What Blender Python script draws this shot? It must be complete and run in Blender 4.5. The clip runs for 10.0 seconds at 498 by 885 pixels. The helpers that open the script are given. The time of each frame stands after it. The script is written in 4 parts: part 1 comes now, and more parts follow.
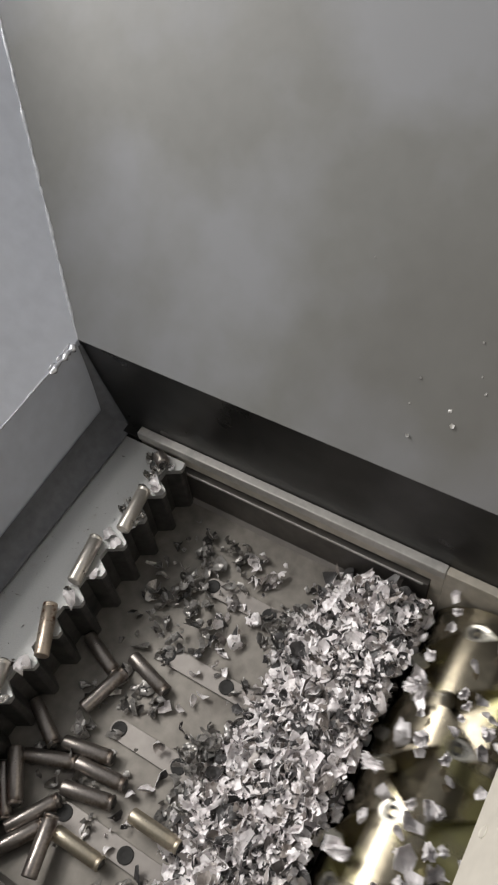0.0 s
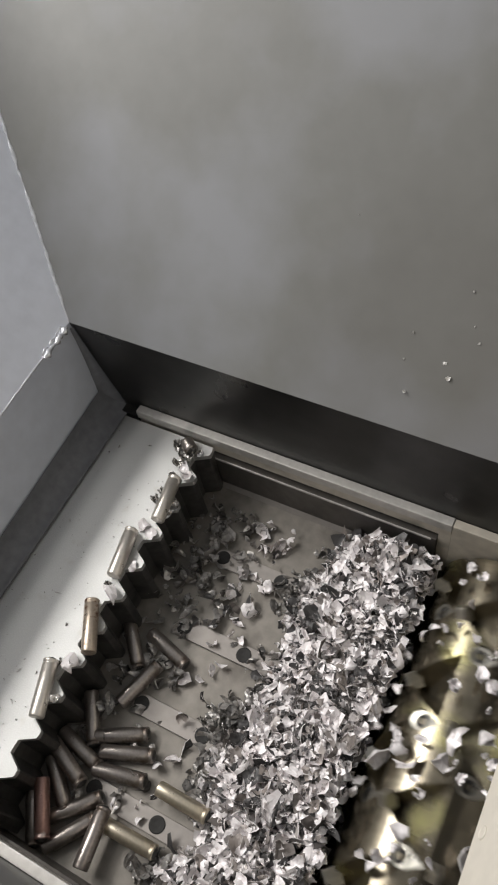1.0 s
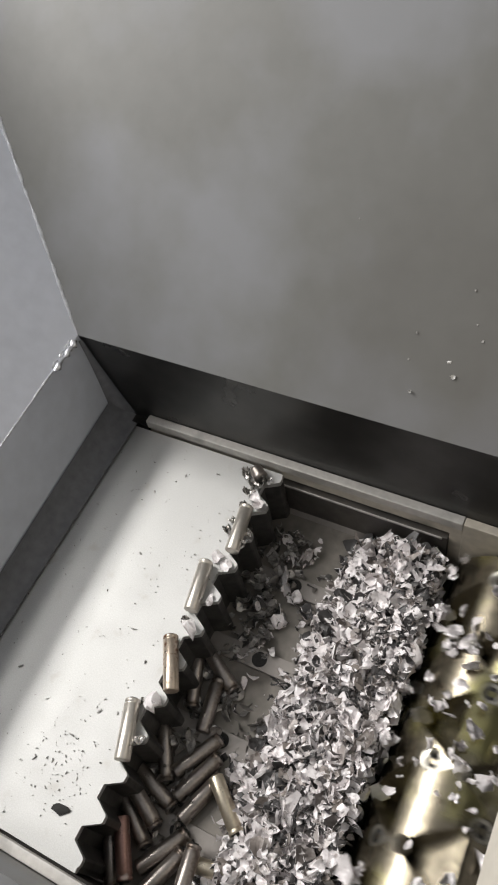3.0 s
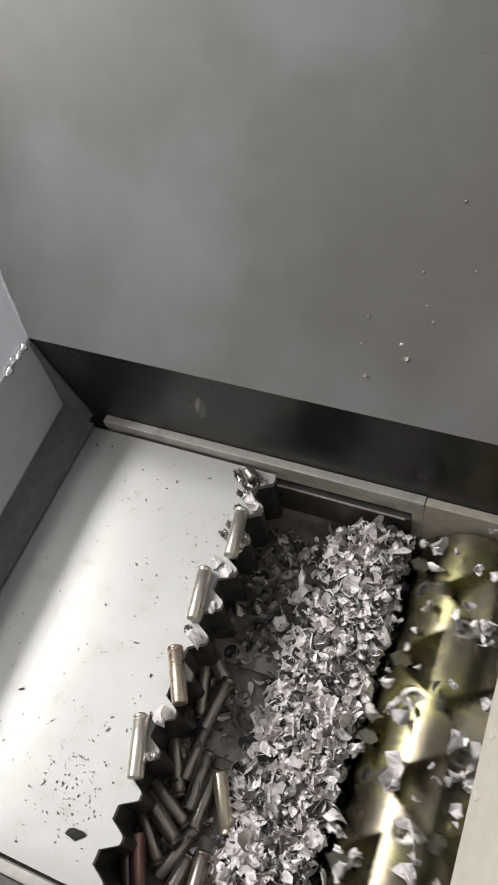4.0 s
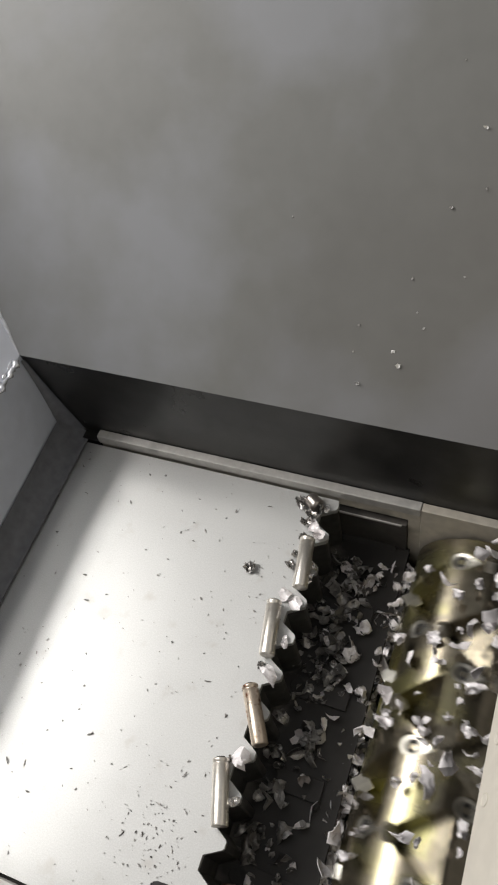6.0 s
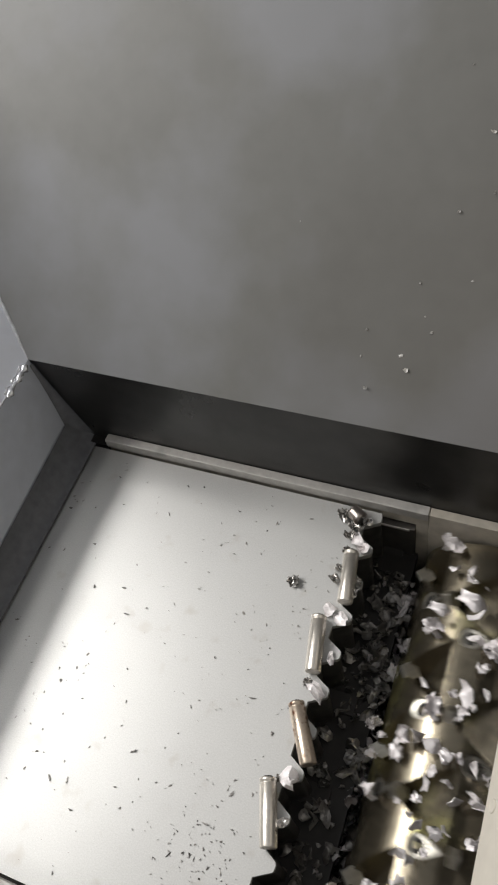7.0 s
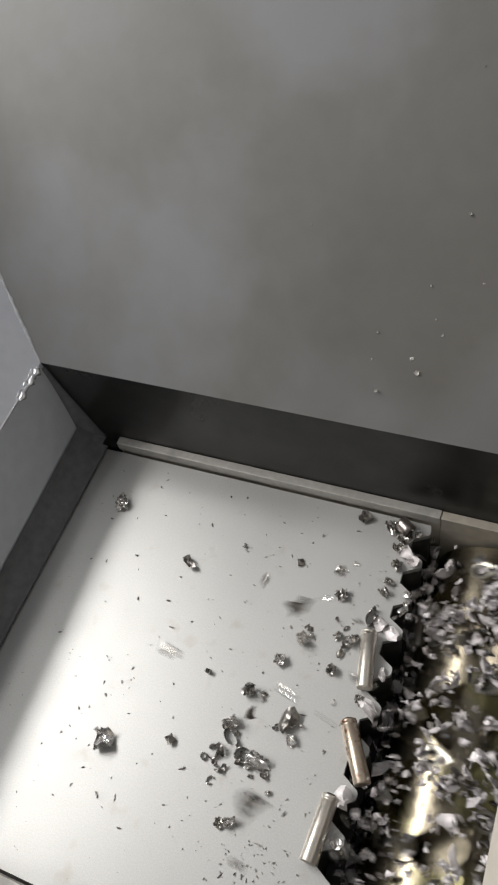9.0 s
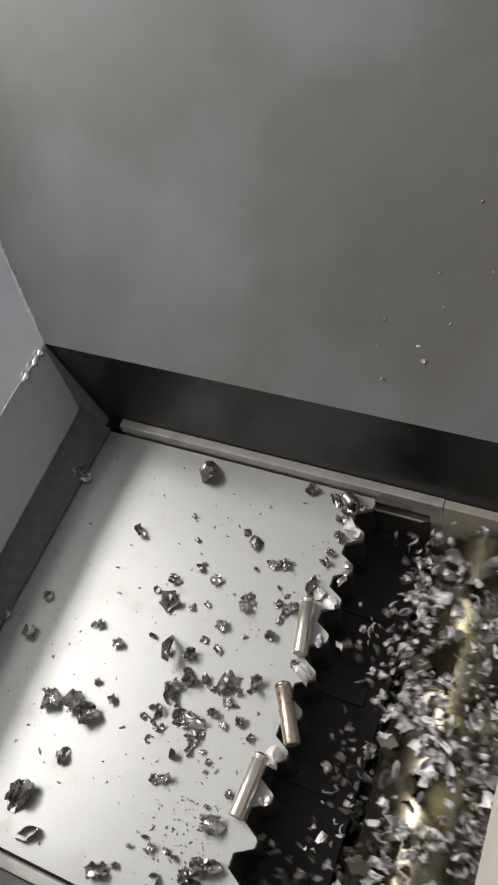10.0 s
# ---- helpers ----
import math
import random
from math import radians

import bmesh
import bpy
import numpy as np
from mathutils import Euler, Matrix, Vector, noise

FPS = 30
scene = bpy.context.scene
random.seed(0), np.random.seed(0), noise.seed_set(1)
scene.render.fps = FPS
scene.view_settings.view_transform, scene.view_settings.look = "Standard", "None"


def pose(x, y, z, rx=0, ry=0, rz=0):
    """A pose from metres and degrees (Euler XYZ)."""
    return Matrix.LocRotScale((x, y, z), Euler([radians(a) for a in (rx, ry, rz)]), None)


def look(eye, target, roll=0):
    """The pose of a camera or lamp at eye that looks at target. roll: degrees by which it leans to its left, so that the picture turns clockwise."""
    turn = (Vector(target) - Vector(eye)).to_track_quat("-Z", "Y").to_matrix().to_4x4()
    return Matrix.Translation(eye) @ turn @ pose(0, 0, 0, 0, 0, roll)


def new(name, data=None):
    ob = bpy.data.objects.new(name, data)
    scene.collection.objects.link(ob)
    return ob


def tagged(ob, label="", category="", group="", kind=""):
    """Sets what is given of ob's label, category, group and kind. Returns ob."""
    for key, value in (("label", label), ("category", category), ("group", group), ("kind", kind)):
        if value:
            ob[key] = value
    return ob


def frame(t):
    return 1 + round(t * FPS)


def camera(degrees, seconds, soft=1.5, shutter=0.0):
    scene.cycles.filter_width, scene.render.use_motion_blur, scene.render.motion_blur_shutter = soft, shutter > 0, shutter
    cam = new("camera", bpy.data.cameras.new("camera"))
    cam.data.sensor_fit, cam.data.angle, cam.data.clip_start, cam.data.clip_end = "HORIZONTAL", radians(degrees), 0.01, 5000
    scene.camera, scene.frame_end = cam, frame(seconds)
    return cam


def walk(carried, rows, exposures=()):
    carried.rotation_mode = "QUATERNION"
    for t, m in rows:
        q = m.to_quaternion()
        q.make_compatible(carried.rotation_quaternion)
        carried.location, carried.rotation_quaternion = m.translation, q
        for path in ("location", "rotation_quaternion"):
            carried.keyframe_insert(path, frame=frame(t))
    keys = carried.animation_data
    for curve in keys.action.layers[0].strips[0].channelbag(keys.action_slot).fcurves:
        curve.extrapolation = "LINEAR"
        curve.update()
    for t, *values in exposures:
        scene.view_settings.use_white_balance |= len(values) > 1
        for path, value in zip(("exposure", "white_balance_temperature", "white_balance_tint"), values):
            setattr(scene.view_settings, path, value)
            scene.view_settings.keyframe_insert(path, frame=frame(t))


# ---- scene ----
# World: x is the way the ram pushes, y runs along the rotor to the back wall, z up; z = 0 is the ram's top.
TAU = 2 * math.pi


def cam_pose(x, y, z, yaw, pitch, roll):
    return Matrix.Translation((x, y, z)) @ pose(0, 0, 0, 0, 0, yaw) @ pose(0, 0, 0, 90 + pitch) @ pose(0, 0, 0, 0, 0, roll)


PATH = [
    (0.0, 0.5118, -0.4288, 0.8548, 37.20, -53.89, -8.00),
    (0.5, 0.5185, -0.4315, 0.8496, 38.16, -55.05, -11.42),
    (1.0, 0.5199, -0.4340, 0.8507, 38.23, -55.55, -13.23),
    (1.5, 0.5218, -0.4329, 0.8504, 38.47, -55.58, -14.39),
    (2.0, 0.5213, -0.4320, 0.8505, 38.48, -55.45, -14.86),
    (2.5, 0.5247, -0.4356, 0.8521, 39.15, -54.91, -15.33),
    (2.7, 0.5259, -0.4430, 0.8533, 39.34, -54.34, -15.42),
    (3.8, 0.5322, -0.4478, 0.8506, 36.17, -54.97, -16.21),
    (4.0, 0.5307, -0.4478, 0.8494, 34.44, -55.42, -15.24),
    (4.5, 0.5289, -0.4462, 0.8506, 33.13, -55.49, -15.49),
    (5.0, 0.5291, -0.4475, 0.8508, 32.72, -55.18, -15.48),
    (5.5, 0.5281, -0.4481, 0.8506, 32.86, -55.01, -15.59),
    (7.0, 0.5288, -0.4482, 0.8506, 33.96, -54.37, -16.44),
    (7.5, 0.5302, -0.4482, 0.8512, 34.60, -54.10, -16.85),
    (8.0, 0.5294, -0.4482, 0.8508, 35.02, -53.87, -17.26),
    (8.5, 0.5316, -0.4464, 0.8491, 35.61, -53.69, -17.82),
    (9.0, 0.5319, -0.4464, 0.8504, 35.54, -53.90, -17.68),
    (9.5, 0.5295, -0.4469, 0.8514, 35.50, -54.47, -17.35),
    (10.0, 0.5291, -0.4420, 0.8496, 36.57, -55.11, -17.53),
]
cam = camera(35.68, 10.0, soft=2.1, shutter=0.42)
# the clip's camera closes its exposure a little as the bright ram fills the picture
EXPOSURES = [(0.0, 0.14), (1.5, 0.22), (2.7, 0.20), (4.5, 0.05), (5.7, 0.06), (7.0, -0.07), (8.5, -0.14), (10.0, -0.21)]
walk(cam, [(row[0], cam_pose(*row[1:])) for row in PATH], EXPOSURES)

# How far the ram has come, by time; it runs to the rotor and turns back.
RAM = [(0.0, 0.0), (0.5, 0.0211), (1.0, 0.0429), (1.5, 0.0651), (2.0, 0.088), (2.5, 0.1102), (2.7, 0.1192), (3.8, 0.1678),
       (4.0, 0.1768), (4.5, 0.1979), (5.0, 0.222), (5.5, 0.2451), (7.0, 0.313), (7.5, 0.3362), (8.0, 0.3563), (8.2, 0.3602),
       (8.5, 0.3609), (8.9, 0.3605), (9.0, 0.3592), (9.1, 0.3535), (9.5, 0.3241), (10.0, 0.2863)]
TIP = 0.0765  # the teeth's tips lie this far ahead of the ram's own origin
FLOOR = -0.097
AXIS_X, AXIS_Z, DRUM = 0.530, -0.100, 0.086


def ram_at(t):
    return float(np.interp(t, [r[0] for r in RAM], [r[1] for r in RAM]))


# ---- light ----
world = bpy.data.worlds.new("workshop")
scene.world = world
world.use_nodes = True
wn = world.node_tree
wn.nodes["Background"].inputs[0].default_value = (0.965, 0.965, 0.975, 1)
wn.nodes["Background"].inputs[1].default_value = 0.29



def ceiling_lamp(at, towards, length, width, watts):
    tube = bpy.data.lights.new("ceiling_lamp", "AREA")
    tube.shape, tube.size, tube.size_y = "RECTANGLE", length, width
    tube.energy, tube.color = watts, (1.0, 0.972, 0.935)
    lamp = new("ceiling_lamp", tube)
    lamp.matrix_world = look(at, towards)
    tagged(lamp, "long fluorescent ceiling lamp above the hopper", "lamp", "ceiling lamps")


# a broad row of lamps beyond the hopper's left side, and a nearer one that shines back from the ram
ceiling_lamp((-2.06, -0.05, 2.4), (0.1, -0.10, 0.0), 2.2, 0.9, 106)
ceiling_lamp((-1.02, -0.10, 2.4), (0.13, -0.35, 0.0), 1.0, 0.25, 4.5)


# ---- materials ----
def material(name, colour, rough, metal=0.0, grain=60.0, amount=0.12, bump=0.1, stain=None, stain_scale=7.0, stain_at=0.6,
             rough_var=0.1, island=0.0, coat=0.0):
    """A surface with fine grain, broad stains, uneven gloss and a little relief."""
    m = bpy.data.materials.new(name)
    m.use_nodes = True
    n, l = m.node_tree.nodes, m.node_tree.links
    b = n["Principled BSDF"]
    tex = n.new("ShaderNodeTexCoord")
    fine = n.new("ShaderNodeTexNoise")
    fine.inputs["Scale"].default_value, fine.inputs["Detail"].default_value = grain, 5
    broad = n.new("ShaderNodeTexNoise")
    broad.inputs["Scale"].default_value, broad.inputs["Detail"].default_value = stain_scale, 6
    l.new(tex.outputs["Object"], fine.inputs["Vector"])
    l.new(tex.outputs["Object"], broad.inputs["Vector"])
    ramp = n.new("ShaderNodeValToRGB")
    ramp.color_ramp.elements[0].position, ramp.color_ramp.elements[1].position = 0.3, 0.7
    ramp.color_ramp.elements[0].color = (*[c * (1 - amount) for c in colour], 1)
    ramp.color_ramp.elements[1].color = (*[min(1, c * (1 + amount)) for c in colour], 1)
    l.new(fine.outputs["Fac"], ramp.inputs["Fac"])
    out = ramp.outputs["Color"]
    if stain:
        mask = n.new("ShaderNodeValToRGB")
        mask.color_ramp.elements[0].position, mask.color_ramp.elements[1].position = stain_at, min(1, stain_at + 0.14)
        l.new(broad.outputs["Fac"], mask.inputs["Fac"])
        mix = n.new("ShaderNodeMix")
        mix.data_type = "RGBA"
        l.new(mask.outputs["Color"], mix.inputs["Factor"])
        l.new(out, mix.inputs[6])
        mix.inputs[7].default_value = (*stain, 1)
        out = mix.outputs[2]
    if island:
        geo = n.new("ShaderNodeNewGeometry")
        info = n.new("ShaderNodeObjectInfo")
        add = n.new("ShaderNodeMath")
        add.operation = "ADD"
        frac = n.new("ShaderNodeMath")
        frac.operation = "FRACT"
        l.new(geo.outputs["Random Per Island"], add.inputs[0])
        l.new(info.outputs["Random"], add.inputs[1])
        l.new(add.outputs[0], frac.inputs[0])
        shade = n.new("ShaderNodeValToRGB")
        e = shade.color_ramp.elements
        e[0].position, e[0].color = 0.17, (1 - island, 1 - island, 1 - island, 1)
        e[1].position, e[1].color = 0.48, (1, 1, 1, 1)
        w = e.new(0.31)
        w.color = (1 - 0.72 * island, 1 - 0.75 * island, 1 - 0.78 * island, 1)
        l.new(frac.outputs[0], shade.inputs["Fac"])
        mul = n.new("ShaderNodeMix")
        mul.data_type, mul.blend_type = "RGBA", "MULTIPLY"
        mul.inputs["Factor"].default_value = 1
        l.new(out, mul.inputs[6])
        l.new(shade.outputs["Color"], mul.inputs[7])
        out = mul.outputs[2]
    l.new(out, b.inputs["Base Color"])
    r = n.new("ShaderNodeMapRange")
    r.inputs["From Min"].default_value, r.inputs["From Max"].default_value = 0.3, 0.7
    r.inputs["To Min"].default_value, r.inputs["To Max"].default_value = max(0.03, rough - rough_var), min(1, rough + rough_var)
    l.new(broad.outputs["Fac"], r.inputs["Value"])
    l.new(r.outputs["Result"], b.inputs["Roughness"])
    b.inputs["Metallic"].default_value = metal
    b.inputs["Coat Weight"].default_value = coat
    if bump:
        bp = n.new("ShaderNodeBump")
        bp.inputs["Strength"].default_value, bp.inputs["Distance"].default_value = bump, 0.001
        l.new(fine.outputs["Fac"], bp.inputs["Height"])
        l.new(bp.outputs["Normal"], b.inputs["Normal"])
    return m


# grey paint whose pale bluish blotches stand for smoke haze before the wall
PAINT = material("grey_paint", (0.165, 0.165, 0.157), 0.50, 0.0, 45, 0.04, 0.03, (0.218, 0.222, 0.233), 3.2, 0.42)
# left wall paler and bluer than the back: cool light is in its colour
PAINT_SIDE = material("grey_paint_cool_lit", (0.68, 0.71, 0.79), 0.40, 0.0, 45, 0.05, 0.05, (0.71, 0.74, 0.81), 5.0, 0.5)
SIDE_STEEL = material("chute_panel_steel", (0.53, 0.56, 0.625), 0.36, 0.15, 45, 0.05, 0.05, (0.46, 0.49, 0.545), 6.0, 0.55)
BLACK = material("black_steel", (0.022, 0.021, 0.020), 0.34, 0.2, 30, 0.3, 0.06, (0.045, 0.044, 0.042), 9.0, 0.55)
BEIGE = material("beige_paint", (0.60, 0.56, 0.49), 0.5, 0.0, 60, 0.05, 0.05, (0.5, 0.46, 0.4), 9.0, 0.62)
CHEEK = material("worn_cheek_steel", (0.55, 0.505, 0.43), 0.5, 0.15, 60, 0.12, 0.1, (0.27, 0.25, 0.21), 14.0, 0.6)
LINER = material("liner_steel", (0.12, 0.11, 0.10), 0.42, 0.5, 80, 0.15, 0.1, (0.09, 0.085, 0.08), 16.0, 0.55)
PLATE = material("milled_plate", (0.55, 0.55, 0.54), 0.42, 0.80, 700, 0.08, 0.10, (0.49, 0.475, 0.45), 30.0, 0.62, 0.02)
RAIL = material("rail_steel", (0.58, 0.56, 0.53), 0.5, 0.5, 120, 0.08, 0.08, (0.42, 0.41, 0.39), 20.0, 0.6)
DARK = material("oily_steel", (0.085, 0.082, 0.078), 0.5, 0.6, 80, 0.25, 0.15, (0.04, 0.04, 0.038), 16.0, 0.55)
FLOORM = material("chamber_floor_steel", (0.245, 0.225, 0.20), 0.5, 0.45, 70, 0.15, 0.12, (0.14, 0.125, 0.11), 14.0, 0.58)
STRIP = material("wear_strip_steel", (0.31, 0.285, 0.265), 0.45, 0.5, 90, 0.08, 0.06, (0.27, 0.255, 0.235), 22.0, 0.6)
BRASSY = material("rotor_steel", (0.25, 0.22, 0.165), 0.25, 0.92, 140, 0.25, 0.06, (0.40, 0.375, 0.18), 13.0, 0.52, 0.05)
KNIFE = material("knife_steel", (0.58, 0.56, 0.50), 0.32, 0.9, 160, 0.1, 0.06, (0.4, 0.38, 0.34), 40.0, 0.6)
HOLE = material("bolt_black", (0.018, 0.017, 0.016), 0.7, 0.0, 200, 0.3, 0.1)
CHIP = material("chip_metal", (0.96, 0.91, 0.915), 0.40, 0.14, 420, 0.06, 0.8, (0.50, 0.44, 0.42), 120.0, 0.60, 0.12, island=0.93)
CHIP_PALE = material("pale_chip", (0.96, 0.91, 0.915), 0.38, 0.14, 420, 0.06, 0.8, (0.62, 0.56, 0.55), 120.0, 0.60, 0.12, island=0.35)
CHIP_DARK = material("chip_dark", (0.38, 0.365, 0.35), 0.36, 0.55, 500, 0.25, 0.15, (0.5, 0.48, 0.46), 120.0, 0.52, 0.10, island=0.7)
FOIL = material("crumpled_foil", (0.36, 0.345, 0.325), 0.27, 0.85, 300, 0.35, 0.2, (0.75, 0.73, 0.71), 110.0, 0.54, 0.10)
CHIP_BRIGHT = material("bright_foil", (0.72, 0.70, 0.68), 0.24, 0.8, 300, 0.15, 0.25, (0.25, 0.24, 0.23), 100.0, 0.56, 0.10)
CHIP_WHITE = material("pale_fleck", (0.66, 0.65, 0.63), 0.4, 0.1, 400, 0.1, 0.2)
DULL = material("dull_fleck", (0.36, 0.35, 0.34), 0.5, 0.1, 400, 0.1, 0.2)
FINE_CHIP = material("fine_chip", (0.80, 0.76, 0.77), 0.38, 0.14, 420, 0.1, 0.6, (0.28, 0.25, 0.24), 120.0, 0.58, 0.12, island=0.9)
CONCRETE = material("concrete", (0.3, 0.29, 0.275), 0.8, 0.0, 30, 0.12, 0.2, (0.22, 0.215, 0.205), 2.0, 0.55)
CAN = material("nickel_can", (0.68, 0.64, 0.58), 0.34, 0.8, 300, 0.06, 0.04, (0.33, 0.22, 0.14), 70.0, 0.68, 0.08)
# brown can, partly darkened for the shade low in the chamber
CAN_DARK = material("brown_can", (0.36, 0.325, 0.30), 0.34, 0.88, 300, 0.12, 0.06, (0.18, 0.145, 0.12), 60.0, 0.55, 0.08)
RUSTY = material("spotted_can", (0.56, 0.47, 0.38), 0.34, 0.8, 300, 0.08, 0.05, (0.17, 0.07, 0.035), 110.0, 0.57, 0.08)
CAN_RED = material("reddened_can", (0.36, 0.22, 0.19), 0.34, 0.8, 300, 0.12, 0.06, (0.6, 0.52, 0.48), 60.0, 0.60, 0.08)
CAN_BRASS = material("brassy_can", (0.64, 0.57, 0.45), 0.34, 0.85, 300, 0.08, 0.05, (0.3, 0.22, 0.14), 60.0, 0.64, 0.08)
# tone of the strips that carry shade at the chute panel's foot and corner
PANEL_SHADE = material("panel_shade_grey", (0.13, 0.134, 0.146), 0.6, 0.0, 90, 0.15, 0.05, (0.10, 0.103, 0.112), 12.0, 0.55)
WELD = material("weld_bead", (0.66, 0.67, 0.70), 0.25, 0.7, 220, 0.2, 0.4)
SEALANT = material("edge_sealant", (0.62, 0.63, 0.66), 0.22, 0.3, 120, 0.2, 0.3)


# ---- mesh helpers ----
def browned_paint():
    """The grey paint, darker and browner towards the wall's foot beside the rotor."""
    m = PAINT.copy()
    m.name = "browned_grey_paint"
    n, l = m.node_tree.nodes, m.node_tree.links
    b = n["Principled BSDF"]
    old = b.inputs["Base Color"].links[0].from_socket
    tex = n.new("ShaderNodeTexCoord")
    rough = n.new("ShaderNodeTexNoise")
    rough.inputs["Scale"].default_value, rough.inputs["Detail"].default_value = 4.5, 5
    l.new(tex.outputs["Object"], rough.inputs["Vector"])
    far = n.new("ShaderNodeVectorMath")
    far.operation = "DISTANCE"
    far.inputs[1].default_value = (0.60, 0.04, 0.16)
    l.new(tex.outputs["Object"], far.inputs[0])
    add = n.new("ShaderNodeMath")
    add.operation, add.inputs[2].default_value = "MULTIPLY_ADD", 0.0
    add.inputs[1].default_value = 0.34
    l.new(rough.outputs["Fac"], add.inputs[0])
    l.new(far.outputs["Value"], add.inputs[2])
    fall = n.new("ShaderNodeMapRange")
    fall.interpolation_type = "SMOOTHSTEP"
    fall.inputs["From Min"].default_value, fall.inputs["From Max"].default_value = 0.20, 0.62
    fall.inputs["To Min"].default_value, fall.inputs["To Max"].default_value = 0.55, 0.0
    l.new(add.outputs[0], fall.inputs["Value"])
    mix = n.new("ShaderNodeMix")
    mix.data_type = "RGBA"
    l.new(fall.outputs["Result"], mix.inputs["Factor"])
    l.new(old, mix.inputs[6])
    mix.inputs[7].default_value = (0.085, 0.076, 0.066, 1)
    l.new(mix.outputs[2], b.inputs["Base Color"])
    return m


PAINT_BROWNED = browned_paint()


def worn_front():
    """The front of the ram's plate is scuffed dull where the charge rubs on it."""
    n, l = PLATE.node_tree.nodes, PLATE.node_tree.links
    rough = n["Principled BSDF"].inputs["Roughness"]
    old = rough.links[0].from_socket
    tex, sep = n.new("ShaderNodeTexCoord"), n.new("ShaderNodeSeparateXYZ")
    l.new(tex.outputs["Object"], sep.inputs[0])
    scuff = n.new("ShaderNodeMapRange")
    scuff.interpolation_type = "SMOOTHSTEP"
    scuff.inputs["From Min"].default_value, scuff.inputs["From Max"].default_value = -0.13, -0.01
    scuff.inputs["To Min"].default_value, scuff.inputs["To Max"].default_value = 0.0, 0.13
    l.new(sep.outputs["X"], scuff.inputs["Value"])
    add = n.new("ShaderNodeMath")
    add.operation = "ADD"
    l.new(old, add.inputs[0])
    l.new(scuff.outputs["Result"], add.inputs[1])
    l.new(add.outputs[0], rough)


worn_front()


def shaded_end(m):
    """Blackens the chamber floor towards the rotor: shade there, put into the colour."""
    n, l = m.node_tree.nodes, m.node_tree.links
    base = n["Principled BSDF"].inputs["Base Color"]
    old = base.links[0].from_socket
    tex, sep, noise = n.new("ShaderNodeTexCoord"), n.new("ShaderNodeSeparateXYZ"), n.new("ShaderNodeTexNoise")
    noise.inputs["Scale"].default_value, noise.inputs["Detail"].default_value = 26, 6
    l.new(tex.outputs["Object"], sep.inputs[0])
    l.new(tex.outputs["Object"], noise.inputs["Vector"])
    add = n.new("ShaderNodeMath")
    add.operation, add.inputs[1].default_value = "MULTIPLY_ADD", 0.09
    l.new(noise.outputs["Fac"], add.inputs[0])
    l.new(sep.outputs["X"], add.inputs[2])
    floor_shade = n.new("ShaderNodeMapRange")
    floor_shade.inputs["From Min"].default_value, floor_shade.inputs["From Max"].default_value = 0.345, 0.390
    floor_shade.inputs["To Max"].default_value = 0.92
    l.new(add.outputs[0], floor_shade.inputs["Value"])
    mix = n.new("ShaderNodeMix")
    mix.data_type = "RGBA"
    l.new(floor_shade.outputs["Result"], mix.inputs["Factor"])
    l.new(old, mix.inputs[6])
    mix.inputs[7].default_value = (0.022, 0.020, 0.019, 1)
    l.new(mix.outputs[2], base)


shaded_end(FLOORM)
shaded_end(STRIP)


def mesh_of(name, verts, faces, mat, smooth=False):
    me = bpy.data.meshes.new(name)
    me.from_pydata([tuple(v) for v in verts], [], faces)
    me.materials.append(mat)
    if smooth:
        me.polygons.foreach_set("use_smooth", [True] * len(me.polygons))
    me.update()
    return me


def part(name, data, parent=None, label=""):
    ob = new(name, data)
    if parent:
        ob.parent = parent
    if label:
        tagged(ob, label)
    return ob


def box_mesh(name, lo, hi, mat, bevel=0.0):
    bm = bmesh.new()
    bmesh.ops.create_cube(bm, size=1)
    for v in bm.verts:
        v.co = Vector([(a + b) / 2 + c * (b - a) for a, b, c in zip(lo, hi, v.co)])
    if bevel:
        bmesh.ops.bevel(bm, geom=list(bm.edges), offset=bevel, segments=2, affect="EDGES", profile=0.5)
    me = bpy.data.meshes.new(name)
    bm.to_mesh(me)
    bm.free()
    me.materials.append(mat)
    return me


def prism(name, outline, axis_lo, axis_hi, mat, axis="z", bevel=0.0):
    """A closed outline, pushed along an axis. Outline pairs are the two other coordinates in x, y, z order."""
    bm = bmesh.new()
    put = {"z": lambda p, h: (p[0], p[1], h), "y": lambda p, h: (p[0], h, p[1]), "x": lambda p, h: (h, p[0], p[1])}[axis]
    low = [bm.verts.new(put(p, axis_lo)) for p in outline]
    high = [bm.verts.new(put(p, axis_hi)) for p in outline]
    bm.faces.new(low[::-1])
    bm.faces.new(high)
    for i in range(len(low)):
        j = (i + 1) % len(low)
        bm.faces.new((low[i], low[j], high[j], high[i]))
    bmesh.ops.recalc_face_normals(bm, faces=list(bm.faces))
    if bevel:
        bmesh.ops.bevel(bm, geom=list(bm.edges), offset=bevel, segments=2, affect="EDGES", profile=0.5)
    me = bpy.data.meshes.new(name)
    bm.to_mesh(me)
    bm.free()
    me.materials.append(mat)
    return me


